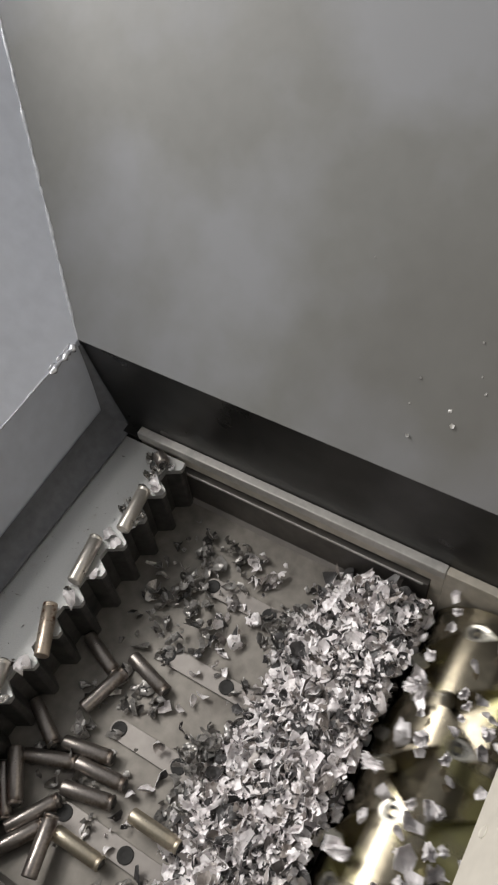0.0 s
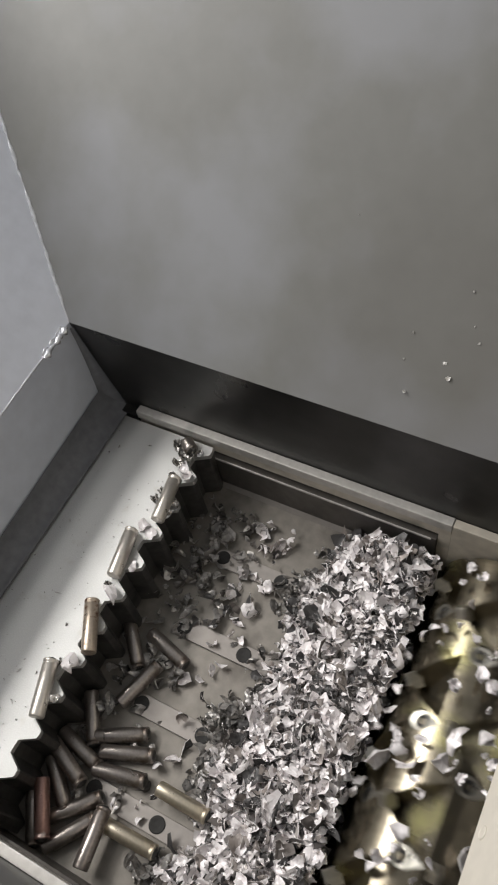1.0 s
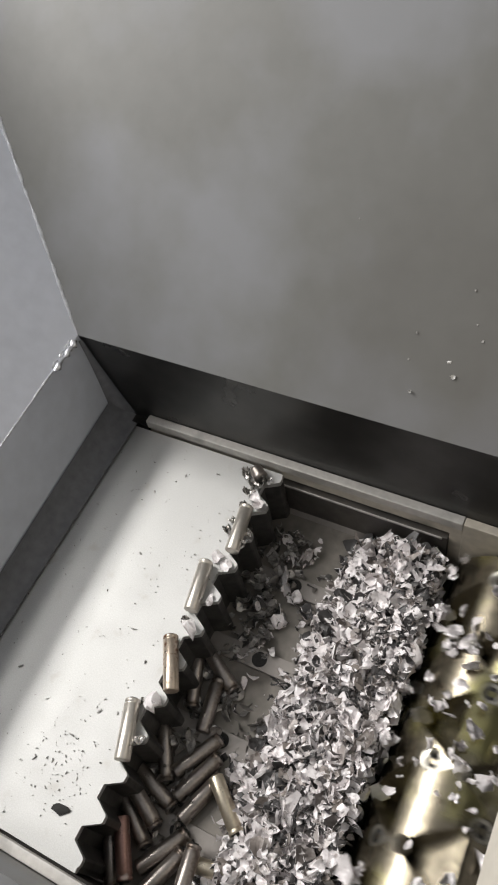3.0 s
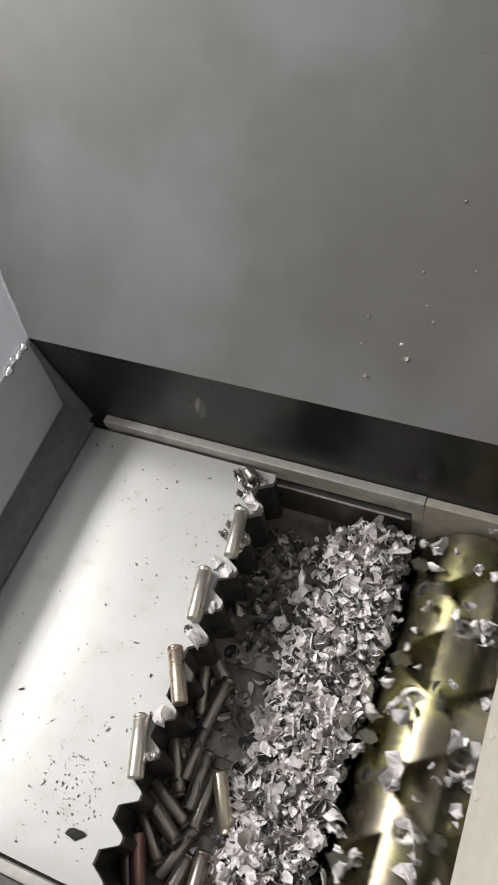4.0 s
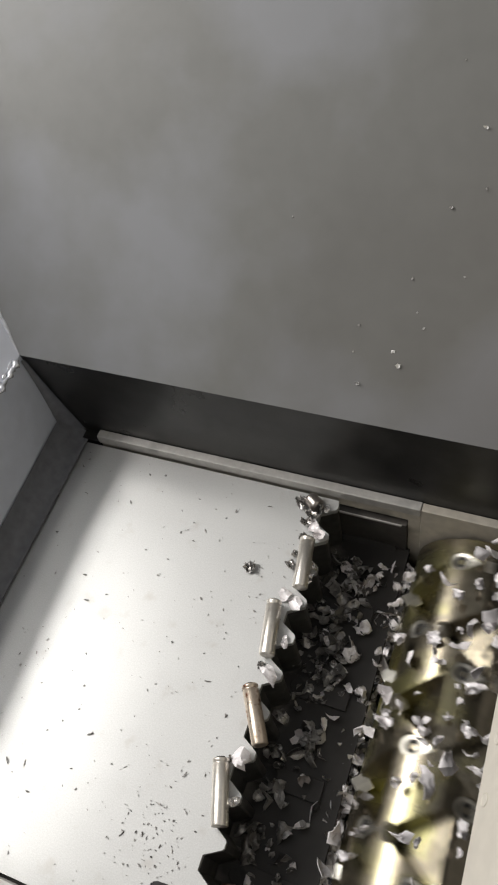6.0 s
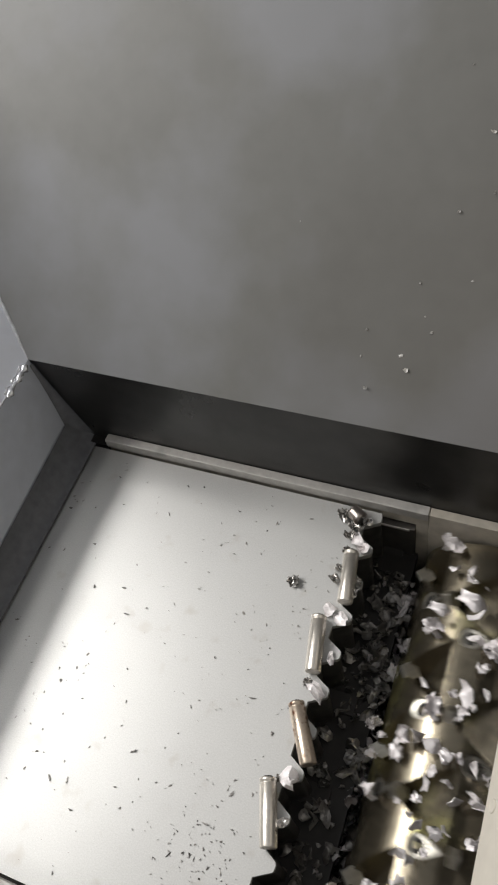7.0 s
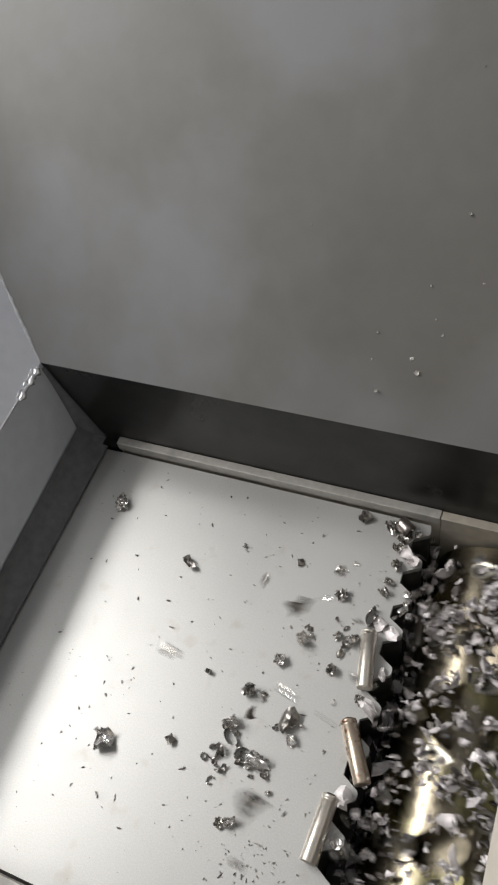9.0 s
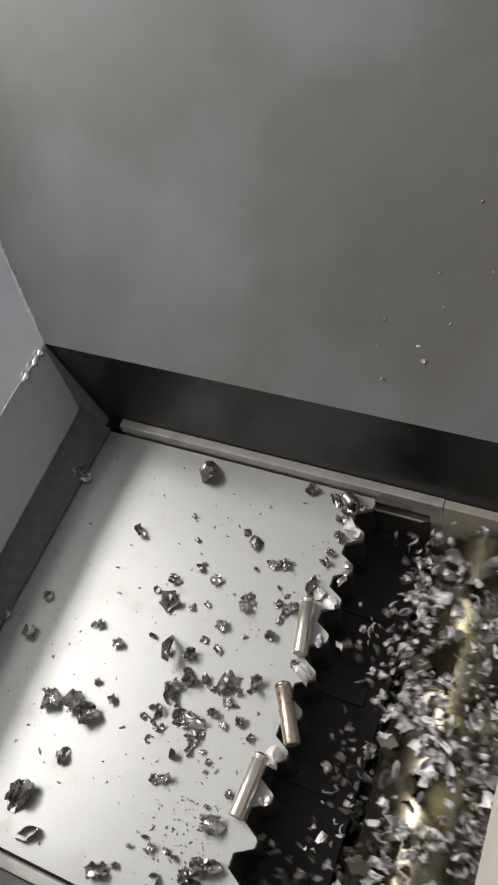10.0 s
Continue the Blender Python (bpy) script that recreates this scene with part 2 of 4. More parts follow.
def lathe(name, profile, mat, n=28, axis="x"):
    """Profile of (along, radius) turned round an axis, closed at both ends."""
    verts, faces = [], []
    for a, r in profile:
        for k in range(n):
            c, s = r * math.cos(TAU * k / n), r * math.sin(TAU * k / n)
            verts.append({"x": (a, c, s), "y": (c, a, s), "z": (c, s, a)}[axis])
    for i in range(len(profile) - 1):
        for k in range(n):
            k2 = (k + 1) % n
            faces.append((i * n + k, i * n + k2, (i + 1) * n + k2, (i + 1) * n + k))
    faces.append(tuple(range(n))[::-1])
    faces.append(tuple((len(profile) - 1) * n + k for k in range(n)))
    me = mesh_of(name, verts, faces, mat)
    bm = bmesh.new()
    bm.from_mesh(me)
    bmesh.ops.recalc_face_normals(bm, faces=list(bm.faces))
    bm.to_mesh(me)
    bm.free()
    for p in me.polygons:
        p.use_smooth = len(p.vertices) == 4
    return me


def slab(name, corners, thick, mat):
    """A flat sheet by its four corners, in order, given thickness on its back (away from the chamber's middle)."""
    c = [Vector(v) for v in corners]
    nrm = (c[1] - c[0]).cross(c[3] - c[0]).normalized()
    if nrm.dot(Vector((0.25, -0.25, 0.3)) - c[0]) > 0:
        nrm = -nrm
    verts = c + [v + nrm * thick for v in c]
    faces = [(0, 1, 2, 3), (7, 6, 5, 4)] + [(i, i + 4, (i + 1) % 4 + 4, (i + 1) % 4) for i in range(4)]
    me = mesh_of(name, verts, faces, mat)
    bm = bmesh.new()
    bm.from_mesh(me)
    bmesh.ops.recalc_face_normals(bm, faces=list(bm.faces))
    bm.to_mesh(me)
    bm.free()
    return me


# ---- hopper ----
KX, KY = 0.90, 0.93   # how far the hopper's upper walls lean out per metre of height
SEAM, SEAM_R, TOP = 0.1575, 0.17, 0.75
XL, YB, YN, XR = -0.071, 0.0145, -0.5235, 0.560


def structure(name, data, label, category):
    return tagged(new(name, data), label, category, kind="structure")


SKEW = 0.04  # the hopper's left side runs in a little towards the near end


def left_x(z, y=YB):
    return XL - KX * (z - SEAM) + SKEW * (YB - y)


def back_y(z):
    return YB + KY * (z - SEAM)


def near_y(z):
    return YN - KY * (z - SEAM)


def right_x(z):
    return XR + 0.35 * (z - SEAM_R)


zt = TOP + 0.10
structure("wall_back", slab("wall_back", [(left_x(SEAM), YB, SEAM), (right_x(SEAM) + 0.05, YB, SEAM), (right_x(zt) + 0.05, back_y(zt), zt), (left_x(zt), back_y(zt), zt)], 0.006, PAINT_BROWNED),
          "grey painted sloping steel hopper wall, darker and browner towards the rotor", "hopper wall")
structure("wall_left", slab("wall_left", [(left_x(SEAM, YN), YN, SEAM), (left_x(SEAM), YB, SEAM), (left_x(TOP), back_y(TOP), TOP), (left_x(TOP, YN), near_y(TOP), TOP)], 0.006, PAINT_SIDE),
          "grey painted sloping steel hopper wall, cool light put into its colour", "hopper wall")
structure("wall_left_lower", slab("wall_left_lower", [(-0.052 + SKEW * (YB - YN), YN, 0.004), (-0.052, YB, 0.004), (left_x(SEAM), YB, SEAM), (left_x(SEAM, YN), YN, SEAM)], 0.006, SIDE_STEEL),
          "bluish grey steel chute panel above the ram slot", "hopper wall")
structure("wall_right", slab("wall_right", [(XR, YN, SEAM_R), (XR, YB, SEAM_R), (right_x(zt), back_y(zt), zt), (right_x(zt), near_y(zt), zt)], 0.012, BEIGE),
          "beige painted steel hopper wall beside the rotor", "hopper wall")
structure("wall_right_lower", slab("wall_right_lower", [(0.632, YN, -0.16), (0.632, YB, -0.16), (0.632, YB, 0.10), (0.632, YN, 0.10)], 0.008, DARK),
          "dark oily steel housing wall behind the rotor", "housing wall")
structure("wall_right_lip", slab("wall_right_lip", [(0.632, YN, 0.10), (0.632, YB, 0.10), (XR + 0.012, YB, SEAM_R), (XR + 0.012, YN, SEAM_R)], 0.006, DARK),
          "dark steel lip over the rotor", "housing wall")
structure("wall_back_skirt", slab("wall_back_skirt", [(-0.08, YB, 0.004), (0.66, YB, 0.004), (0.66, YB, SEAM), (-0.08, YB, SEAM)], 0.008, BLACK),
          "glossy black steel skirt above the guide rail", "skirt")
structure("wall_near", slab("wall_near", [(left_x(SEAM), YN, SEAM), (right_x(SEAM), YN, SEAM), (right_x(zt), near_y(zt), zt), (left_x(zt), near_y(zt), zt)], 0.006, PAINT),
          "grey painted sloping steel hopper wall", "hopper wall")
structure("wall_near_skirt", slab("wall_near_skirt", [(-0.08, YN, 0.004), (0.66, YN, 0.004), (0.66, YN, SEAM), (-0.08, YN, SEAM)], 0.008, PAINT),
          "grey steel skirt above the near guide rail", "skirt")

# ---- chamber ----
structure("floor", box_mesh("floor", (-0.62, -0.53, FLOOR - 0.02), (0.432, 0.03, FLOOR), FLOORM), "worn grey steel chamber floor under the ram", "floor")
structure("ground", box_mesh("ground", (-4.0, -4.0, -0.42), (4.0, 4.0, -0.361), CONCRETE), "grey concrete workshop floor under the machine", "floor")
structure("trough", box_mesh("trough", (-0.62, -0.55, -0.36), (0.72, 0.05, -0.34), DARK), "dark steel discharge trough under the rotor", "trough")


def rail(name, y0, y1, label):
    r = part(name, prism(name, [(y0, 0.001), (y1, 0.001), (y1, 0.0165), (y0 + (y1 - y0) * 0.06, 0.0165), (y0, 0.0155)], -0.004, 0.4438, RAIL, "x", 0.0008))
    return tagged(r, label, "guide rail", kind="structure")


rail("guide_rail", 0.0015, 0.0138, "pale steel guide rail along the back of the ram")
rail("guide_rail", -0.511, -0.5228, "pale steel guide rail along the near side of the ram")
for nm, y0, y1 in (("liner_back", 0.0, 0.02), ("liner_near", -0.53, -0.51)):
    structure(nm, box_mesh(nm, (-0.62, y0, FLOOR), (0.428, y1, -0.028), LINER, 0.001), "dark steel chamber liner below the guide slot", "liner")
for nm, y0, y1 in (("rail_seat_back", 0.0045, 0.02), ("rail_seat_near", -0.53, -0.5145)):
    structure(nm, box_mesh(nm, (-0.004, y0, -0.019), (0.43, y1, 0.0004), CHEEK), "worn brownish steel seat under the guide rail", "rail seat")
# added black fillers where it is dark behind the rails
for nm, y0, y1 in (("slot_end_back", 0.0015, 0.0145), ("slot_end_near", -0.5235, -0.511)):
    structure(nm, box_mesh(nm, (-0.30, y0, -0.024), (-0.0045, y1, 0.005), BLACK), "added black filler block behind the guide rail", "block")
# slot backs are black: the recess's shade is in the colour
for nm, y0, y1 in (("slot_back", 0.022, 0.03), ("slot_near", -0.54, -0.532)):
    structure(nm, box_mesh(nm, (-0.62, y0, -0.032), (0.43, y1, 0.002), BLACK), "guide slot beside the ram, its shade put in as black", "slot")
for nm, y0, y1 in (("cheek_back", 0.0025, 0.0140), ("cheek_near", -0.523, -0.512)):
    structure(nm, box_mesh(nm, (0.4442, y0, -0.34), (0.66, y1, 0.0150), CHEEK, 0.001), "worn greyish steel cheek at the end of the rotor", "cheek")

# unseen panels, added to shut outside light out of the chamber
for nm, lo, hi in (("light_block_back", (-0.62, 0.05, -0.34), (0.72, 0.058, 0.16)), ("light_block_near", (-0.62, -0.56, -0.34), (0.72, -0.552, 0.16)),
                   ("light_block_left", (-0.63, -0.56, -0.34), (-0.62, 0.058, 0.16)), ("light_block_right", (0.72, -0.56, -0.34), (0.73, 0.058, 0.30)),
                   ("light_block_top", (-0.62, -0.56, 0.140), (-0.085, 0.058, 0.145))):
    structure(nm, box_mesh(nm, lo, hi, DARK), "added unseen dark panel that keeps outside light from the chamber", "housing")


def bead(name, a, b, r, mat, label, seed, n=60, wob=0.5):
    """A hand-laid weld or sealant bead from a to b, uneven along its way."""
    rng = random.Random(seed)
    a, b = Vector(a), Vector(b)
    d = (b - a).normalized()
    u = d.cross(Vector((0.3, 0.2, 0.9))).normalized()
    w = d.cross(u)
    verts, faces = [], []
    for i in range(n + 1):
        c = a.lerp(b, i / n) + (u * rng.uniform(-1, 1) + w * rng.uniform(-1, 1)) * r * 0.25
        rr = r * (1 + wob * rng.uniform(-1, 1)) * (0.4 if i in (0, n) else 1)
        verts += [c + (u * math.cos(TAU * k / 7) + w * math.sin(TAU * k / 7)) * rr for k in range(7)]
    for i in range(n):
        faces += [(i * 7 + k, i * 7 + (k + 1) % 7, i * 7 + 7 + (k + 1) % 7, i * 7 + 7 + k) for k in range(7)]
    return tagged(new(name, mesh_of(name, verts, faces, mat, True)), label, "weld", kind="structure")


bead("weld_corner", (left_x(SEAM), YB, SEAM), (left_x(TOP) + 0.001, back_y(TOP), TOP), 0.0020, SEALANT, "thin grey sealant bead in the hopper corner", 3, 120, 0.7)
bead("weld_seam", (left_x(SEAM, YB - 0.05), YB - 0.05, SEAM), (left_x(SEAM, YN), YN, SEAM), 0.0012, SEALANT, "fine weld seam along the hopper wall", 4, 120, 0.6)
for dx, r, seed in ((0.0030, 0.0040, 5), (-0.0030, 0.0028, 9)):
    bead("weld_spot", (XL + dx, YB - 0.009, SEAM + 0.001), (left_x(SEAM, YB - 0.062) + dx, YB - 0.062, SEAM), r, WELD, "short bright weld bead at the hopper corner", seed, 14, 0.5)

structure("cheek_inner", box_mesh("cheek_inner", (0.4286, 0.0035, -0.34), (0.4440, 0.02, 0.0008), CHEEK, 0.0006), "worn steel cheek edge beside the rotor", "cheek")

# added dark strip: the left panel's shade down to the ram and up the corner
def hollow(name, rows, mat):
    """A smooth strip through rows of points."""
    n = len(rows[0])
    faces = [(i * n + k, i * n + k + 1, i * n + n + k + 1, i * n + n + k) for i in range(len(rows) - 1) for k in range(n - 1)]
    return mesh_of(name, [p for row in rows for p in row], faces, mat, True)


def foot_shade_section(y, high, toe):
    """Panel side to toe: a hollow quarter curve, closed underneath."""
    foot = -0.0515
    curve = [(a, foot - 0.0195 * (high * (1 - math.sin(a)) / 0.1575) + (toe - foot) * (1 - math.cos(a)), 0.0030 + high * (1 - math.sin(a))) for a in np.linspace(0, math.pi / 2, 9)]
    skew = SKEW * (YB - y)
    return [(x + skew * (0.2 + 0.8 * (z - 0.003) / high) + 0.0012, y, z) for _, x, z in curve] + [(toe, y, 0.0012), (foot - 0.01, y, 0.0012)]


structure("panel_foot_shade", hollow("panel_foot_shade", [foot_shade_section(y, 0.040, -0.0235) for y in (YN, -0.35, -0.18, YB - 0.0005)], PANEL_SHADE),
          "dark grey strip that stands for the shade at the chute panel's foot", "wiper strip")


def corner_row(f):
    """One level of the corner's shade strip: a hollow curve from the panel round to the skirt, wider towards its foot.
    """
    z = 0.010 + (SEAM - 0.006 - 0.010) * f
    wide = 0.004 + 0.018 * (1 - f) ** 1.4
    px = -0.0518 + (XL + 0.0518) * (z - 0.004) / (SEAM - 0.004) + 0.0012
    return [(px + wide * (1 - math.cos(a)), YB - 0.0012 - wide * (1 - math.sin(a)), z) for a in np.linspace(0, math.pi / 2, 8)]


structure("corner_shade", hollow("corner_shade", [corner_row(k / 6) for k in range(7)], PANEL_SHADE), "dark grey curved strip for the shade in the corner above the guide rail", "seal")
structure("liner_foot", prism("liner_foot", [(-0.0060, FLOOR), (-0.0002, FLOOR), (-0.0002, FLOOR + 0.006)], 0.0, 0.414, STRIP, "x"), "thin bright steel fillet at the foot of the liner", "liner")
# pale bar: light on the liner's top edge, put into the colour
structure("liner_ledge", box_mesh("liner_ledge", (0.0, -0.0016, -0.0315), (0.4215, -0.0001, -0.0272), RAIL, 0.0005), "pale bar for the light along the chamber liner's top edge", "liner")

# ---- ram ----
PITCH, FIRST = 0.0443, -0.0100


def ram_outline(inset=0.0):
    """The ram seen from above: a long slab whose front edge is cut into blunt teeth."""
    pts = [(-0.60, -0.508 + inset)]
    yc = FIRST - 11 * PITCH
    front = []
    while yc < 0.01:
        for dy, x in ((-0.0150, 0.058), (-0.0050, 0.0752), (-0.0030, TIP), (0.0030, TIP), (0.0050, 0.0752), (0.0150, 0.058)):
            y = yc + dy
            if -0.508 + inset < y < -0.0015 - inset:
                front.append((x - inset, y))
        yc += PITCH
    pts.append((front[0][0], -0.508 + inset))
    pts += front
    pts.append((front[-1][0], -0.0015 - inset))
    pts.append((-0.60, -0.0015 - inset))
    return pts


ram = tagged(new("ram"), "flat steel pusher ram with a toothed front edge", "ram")
part("top_plate", prism("top_plate", ram_outline(), -0.008, 0.0, PLATE), ram, "bright satin steel top plate")
part("body", prism("ram_body", ram_outline(0.0012), FLOOR + 0.002, -0.0082, DARK), ram, "dark oily steel ram body")

# ---- wear strips with countersunk bolts ----
for k in range(4):
    y = -0.1056 - 0.1069 * k
    s = tagged(new("wear_strip"), "pale steel wear strip bolted to the chamber floor", "wear strip", "wear strips on the chamber floor")
    s.location = (0, y, FLOOR)
    ends = [(0.1728 + 0.0125 * math.cos(a), 0.0125 * math.sin(a)) for a in np.linspace(math.pi / 2, 3 * math.pi / 2, 9)]
    part("bar", prism("bar", ends + [(0.41, -0.0125), (0.41, 0.0125)], 0.0, 0.0045, STRIP, "z", 0.0006), s)
    for bx in (0.1728, 0.2598, 0.3468):
        part("bolt", lathe("bolt", [(0.0046, 0.0098), (0.0052, 0.0098), (0.0052, 0.0085), (0.0048, 0.006), (0.0048, 0.0042), (0.0047, 0.004)], HOLE, 16, "z"), s, "dark socket bolt").location = (bx, 0, 0)

# ---- rotor ----
rotor = tagged(new("rotor"), "yellowish steel shredder rotor with bolted knives", "rotor")
YA, YZ = -0.509, -0.002
rotor.location = (AXIS_X, 0, AXIS_Z)
KNIVES = []
for i in range(11):
    yk = FIRST - PITCH * (i + 0.5)
    for j in range(3):
        KNIVES.append((yk, (i * 47 + j * 120) % 360))


def solid(verts, faces):
    """A closed shape as a list of vertices and faces with outward faces."""
    bm = bmesh.new()
    vs = [bm.verts.new(v) for v in verts]
    for f in faces:
        bm.faces.new([vs[i] for i in f])
    bmesh.ops.recalc_face_normals(bm, faces=list(bm.faces))
    out = [v.co.copy() for v in bm.verts], [[v.index for v in f.verts] for f in bm.faces]
    bm.verts.index_update()
    out = [v.co.copy() for v in bm.verts], [[v.index for v in f.verts] for f in bm.faces]
    bm.free()
    return out


def prism_solid(outline, low, high):
    n = len(outline)
    verts = [(x, y, low) for x, y in outline] + [(x, y, high) for x, y in outline]
    faces = [list(range(n))[::-1], list(range(n, 2 * n))] + [[i, (i + 1) % n, n + (i + 1) % n, n + i] for i in range(n)]
    return solid(verts, faces)


def drop_outline(r, tip):
    """A round seat drawn out to a point along the turn."""
    pts = [(r * math.cos(a), r * math.sin(a)) for a in np.linspace(radians(55), radians(305), 18)]
    return pts + [(tip, 0.0)]


SEAT_AT = -0.030
WEDGE = [(-0.002, 0.0), (0.058, -0.040), (0.058, 0.040)]


def drum_mesh():
    """A turned drum with a flat-bottomed wedge milled ahead of each knife and a drop-shaped bolt seat behind it."""
    body = new("drum_blank", lathe("drum", [(YA, 0.060), (YA, DRUM - 0.001), (YA + 0.001, DRUM), (YZ - 0.001, DRUM), (YZ, DRUM - 0.001), (YZ, 0.060)], BRASSY, 160, "y"))
    wedge, seat = prism_solid(WEDGE, DRUM - 0.027, DRUM + 0.03), prism_solid(drop_outline(0.0125, 0.024), DRUM - 0.0050, DRUM + 0.02)
    verts, faces = [], []
    for yk, deg in KNIVES:
        turn = Matrix.Rotation(radians(deg), 4, "Y")
        for shape, m in ((wedge, turn @ Matrix.Translation((0, yk, 0))), (seat, turn @ Matrix.Rotation(SEAT_AT / DRUM, 4, "Y") @ Matrix.Translation((0, yk, 0)))):
            k = len(verts)
            verts += [m @ v for v in shape[0]]
            faces += [[i + k for i in f] for f in shape[1]]
    cutter = new("drum_cutter", mesh_of("drum_cutter", verts, faces, BRASSY))
    cut = body.modifiers.new("cut", "BOOLEAN")
    cut.object, cut.operation, cut.solver, cut.use_self = cutter, "DIFFERENCE", "EXACT", True
    me = bpy.data.meshes.new_from_object(body.evaluated_get(bpy.context.evaluated_depsgraph_get()))
    bpy.data.objects.remove(body)
    bpy.data.objects.remove(cutter)
    bm = bmesh.new()
    bm.from_mesh(me)
    for ed in bm.edges:
        ed.smooth = len(ed.link_faces) == 2 and ed.calc_face_angle(0) < 0.35
    for f in bm.faces:
        f.smooth = True
    bm.to_mesh(me)
    bm.free()
    return me


part("drum", drum_mesh(), rotor)
# a square knife set on its corner, its face looking along the turn
kn = [(0.0, -0.0135), (0.0135, 0.0), (0.0, 0.0135), (-0.0135, 0.0)]
knife_mesh = prism("knife", kn, -0.008, 0.0, KNIFE, "x", 0.0008)


def seat_mesh():
    """A bright drop-shaped washer plate with a round hole."""
    n = 24
    ring = []
    for k in range(n):
        a = TAU * k / n
        far = 0.0118
        if abs(math.atan2(math.sin(a), math.cos(a))) < radians(50):
            far = 0.0118 + 0.0100 * (1 - abs(math.atan2(math.sin(a), math.cos(a))) / radians(50)) ** 1.3
        ring.append((far * math.cos(a), far * math.sin(a)))
    hole = [(0.0078 * math.cos(TAU * k / n), 0.0078 * math.sin(TAU * k / n)) for k in range(n)]
    verts = [(*p, 0.0) for p in ring] + [(*p, 0.0016) for p in ring] + [(*p, 0.0010) for p in hole] + [(*p, -0.004) for p in hole]
    faces = []
    for k in range(n):
        j = (k + 1) % n
        faces += [(k, j, n + j, n + k), (n + k, n + j, 2 * n + j, 2 * n + k), (2 * n + k, 2 * n + j, 3 * n + j, 3 * n + k)]
    return mesh_of("bolt_seat", verts, faces, KNIFE)


ring_mesh = seat_mesh()
# black plug: the dark inside the bolt hole, put in as colour
plug_mesh = lathe("bolt", [(-0.0040, 0.0078), (-0.0022, 0.0076), (-0.0016, 0.0060), (-0.0016, 0.0040), (-0.0030, 0.0034)], HOLE, 20, "z")
for yk, deg in KNIVES:
    turn = Matrix.Rotation(radians(deg), 4, "Y")
    k = part("knife", knife_mesh, rotor)
    k.matrix_local = turn @ Matrix.Translation((0.009, yk, DRUM - 0.004))
    back = turn @ Matrix.Rotation(SEAT_AT / DRUM, 4, "Y") @ Matrix.Translation((0, yk, DRUM - 0.0048))
    part("bolt_seat", ring_mesh, rotor, "bright drop-shaped seat round a knife bolt").matrix_local = back
    part("bolt", plug_mesh, rotor, "black plug for the dark of a knife bolt hole").matrix_local = back @ Matrix.Translation((0, 0, 0.0022))


# ---- battery cells ----
def cell_meshes(mat):
    can = lathe("can", [(-0.0325, 0.0060), (-0.0325, 0.0080), (-0.0317, 0.0088), (-0.0308, 0.0090), (0.0262, 0.0090), (0.0270, 0.0082),
                        (0.0284, 0.0082), (0.0292, 0.0090), (0.0314, 0.0090), (0.0323, 0.0085), (0.0325, 0.0070)], mat, 26, "x")
    cap = lathe("cap", [(0.0320, 0.0069), (0.0328, 0.0066), (0.0330, 0.0050), (0.0342, 0.0045), (0.0344, 0.0020)], DARK, 20, "x")
    return can, cap


CELL_KINDS = {"pale": cell_meshes(CAN), "brown": cell_meshes(CAN_DARK), "rusty": cell_meshes(RUSTY), "red": cell_meshes(CAN_RED), "brass": cell_meshes(CAN_BRASS)}
CELL_LABELS = {"pale": "bare nickel-plated cylindrical battery cell on the ram's teeth", "brown": "brown cylindrical battery cell lying on the chamber floor, darkened for the shade there",
               "red": "reddish brown cylindrical battery cell lying on the chamber floor", "brass": "brass-tinted cylindrical battery cell lying among the chips",
               "rusty": "rust-spotted cylindrical battery cell on the ram's teeth"}


def cell(kind, group):
    ob = tagged(new("battery_cell"), CELL_LABELS[kind], "battery", group)
    part("can", CELL_KINDS[kind][0], ob)
    part("cap", CELL_KINDS[kind][1], ob, "dark recessed end cap")
    return ob


# place on the ram (x, y), heading in degrees, kind
ON_RAM = [(0.0603, -0.0975, 99, "pale"), (0.0485, -0.185, 101, "pale"), (0.0640, -0.2815, 120, "rusty"), (0.0556, -0.365, 110, "pale")]
ram_cells = [cell(k, "cells on the ram") for *_, k in ON_RAM]
floor_cells = []


def floor_cell(up, kind, *steps):
    """A cell on the chamber floor: its height over the floor, then (seconds, x, y, heading) as the ram shoves it along."""
    floor_cells.append((cell(kind, "cells on the chamber floor"), up, steps))


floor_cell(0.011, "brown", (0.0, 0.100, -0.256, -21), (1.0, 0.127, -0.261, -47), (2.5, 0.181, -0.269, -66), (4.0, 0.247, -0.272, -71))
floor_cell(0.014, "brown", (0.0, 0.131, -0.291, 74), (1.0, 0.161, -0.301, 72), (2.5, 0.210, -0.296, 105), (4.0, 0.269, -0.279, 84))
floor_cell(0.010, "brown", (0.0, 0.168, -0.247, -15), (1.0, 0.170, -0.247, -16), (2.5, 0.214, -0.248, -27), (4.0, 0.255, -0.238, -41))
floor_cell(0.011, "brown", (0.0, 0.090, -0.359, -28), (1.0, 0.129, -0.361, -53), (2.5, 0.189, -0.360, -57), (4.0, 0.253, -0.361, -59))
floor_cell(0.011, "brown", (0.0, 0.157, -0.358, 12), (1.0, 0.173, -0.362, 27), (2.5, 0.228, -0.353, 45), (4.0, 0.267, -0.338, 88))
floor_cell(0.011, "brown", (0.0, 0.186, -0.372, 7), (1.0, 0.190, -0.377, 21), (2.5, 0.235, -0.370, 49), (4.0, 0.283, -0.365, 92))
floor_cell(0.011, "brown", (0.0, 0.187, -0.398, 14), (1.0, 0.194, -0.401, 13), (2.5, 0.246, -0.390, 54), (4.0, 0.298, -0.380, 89))
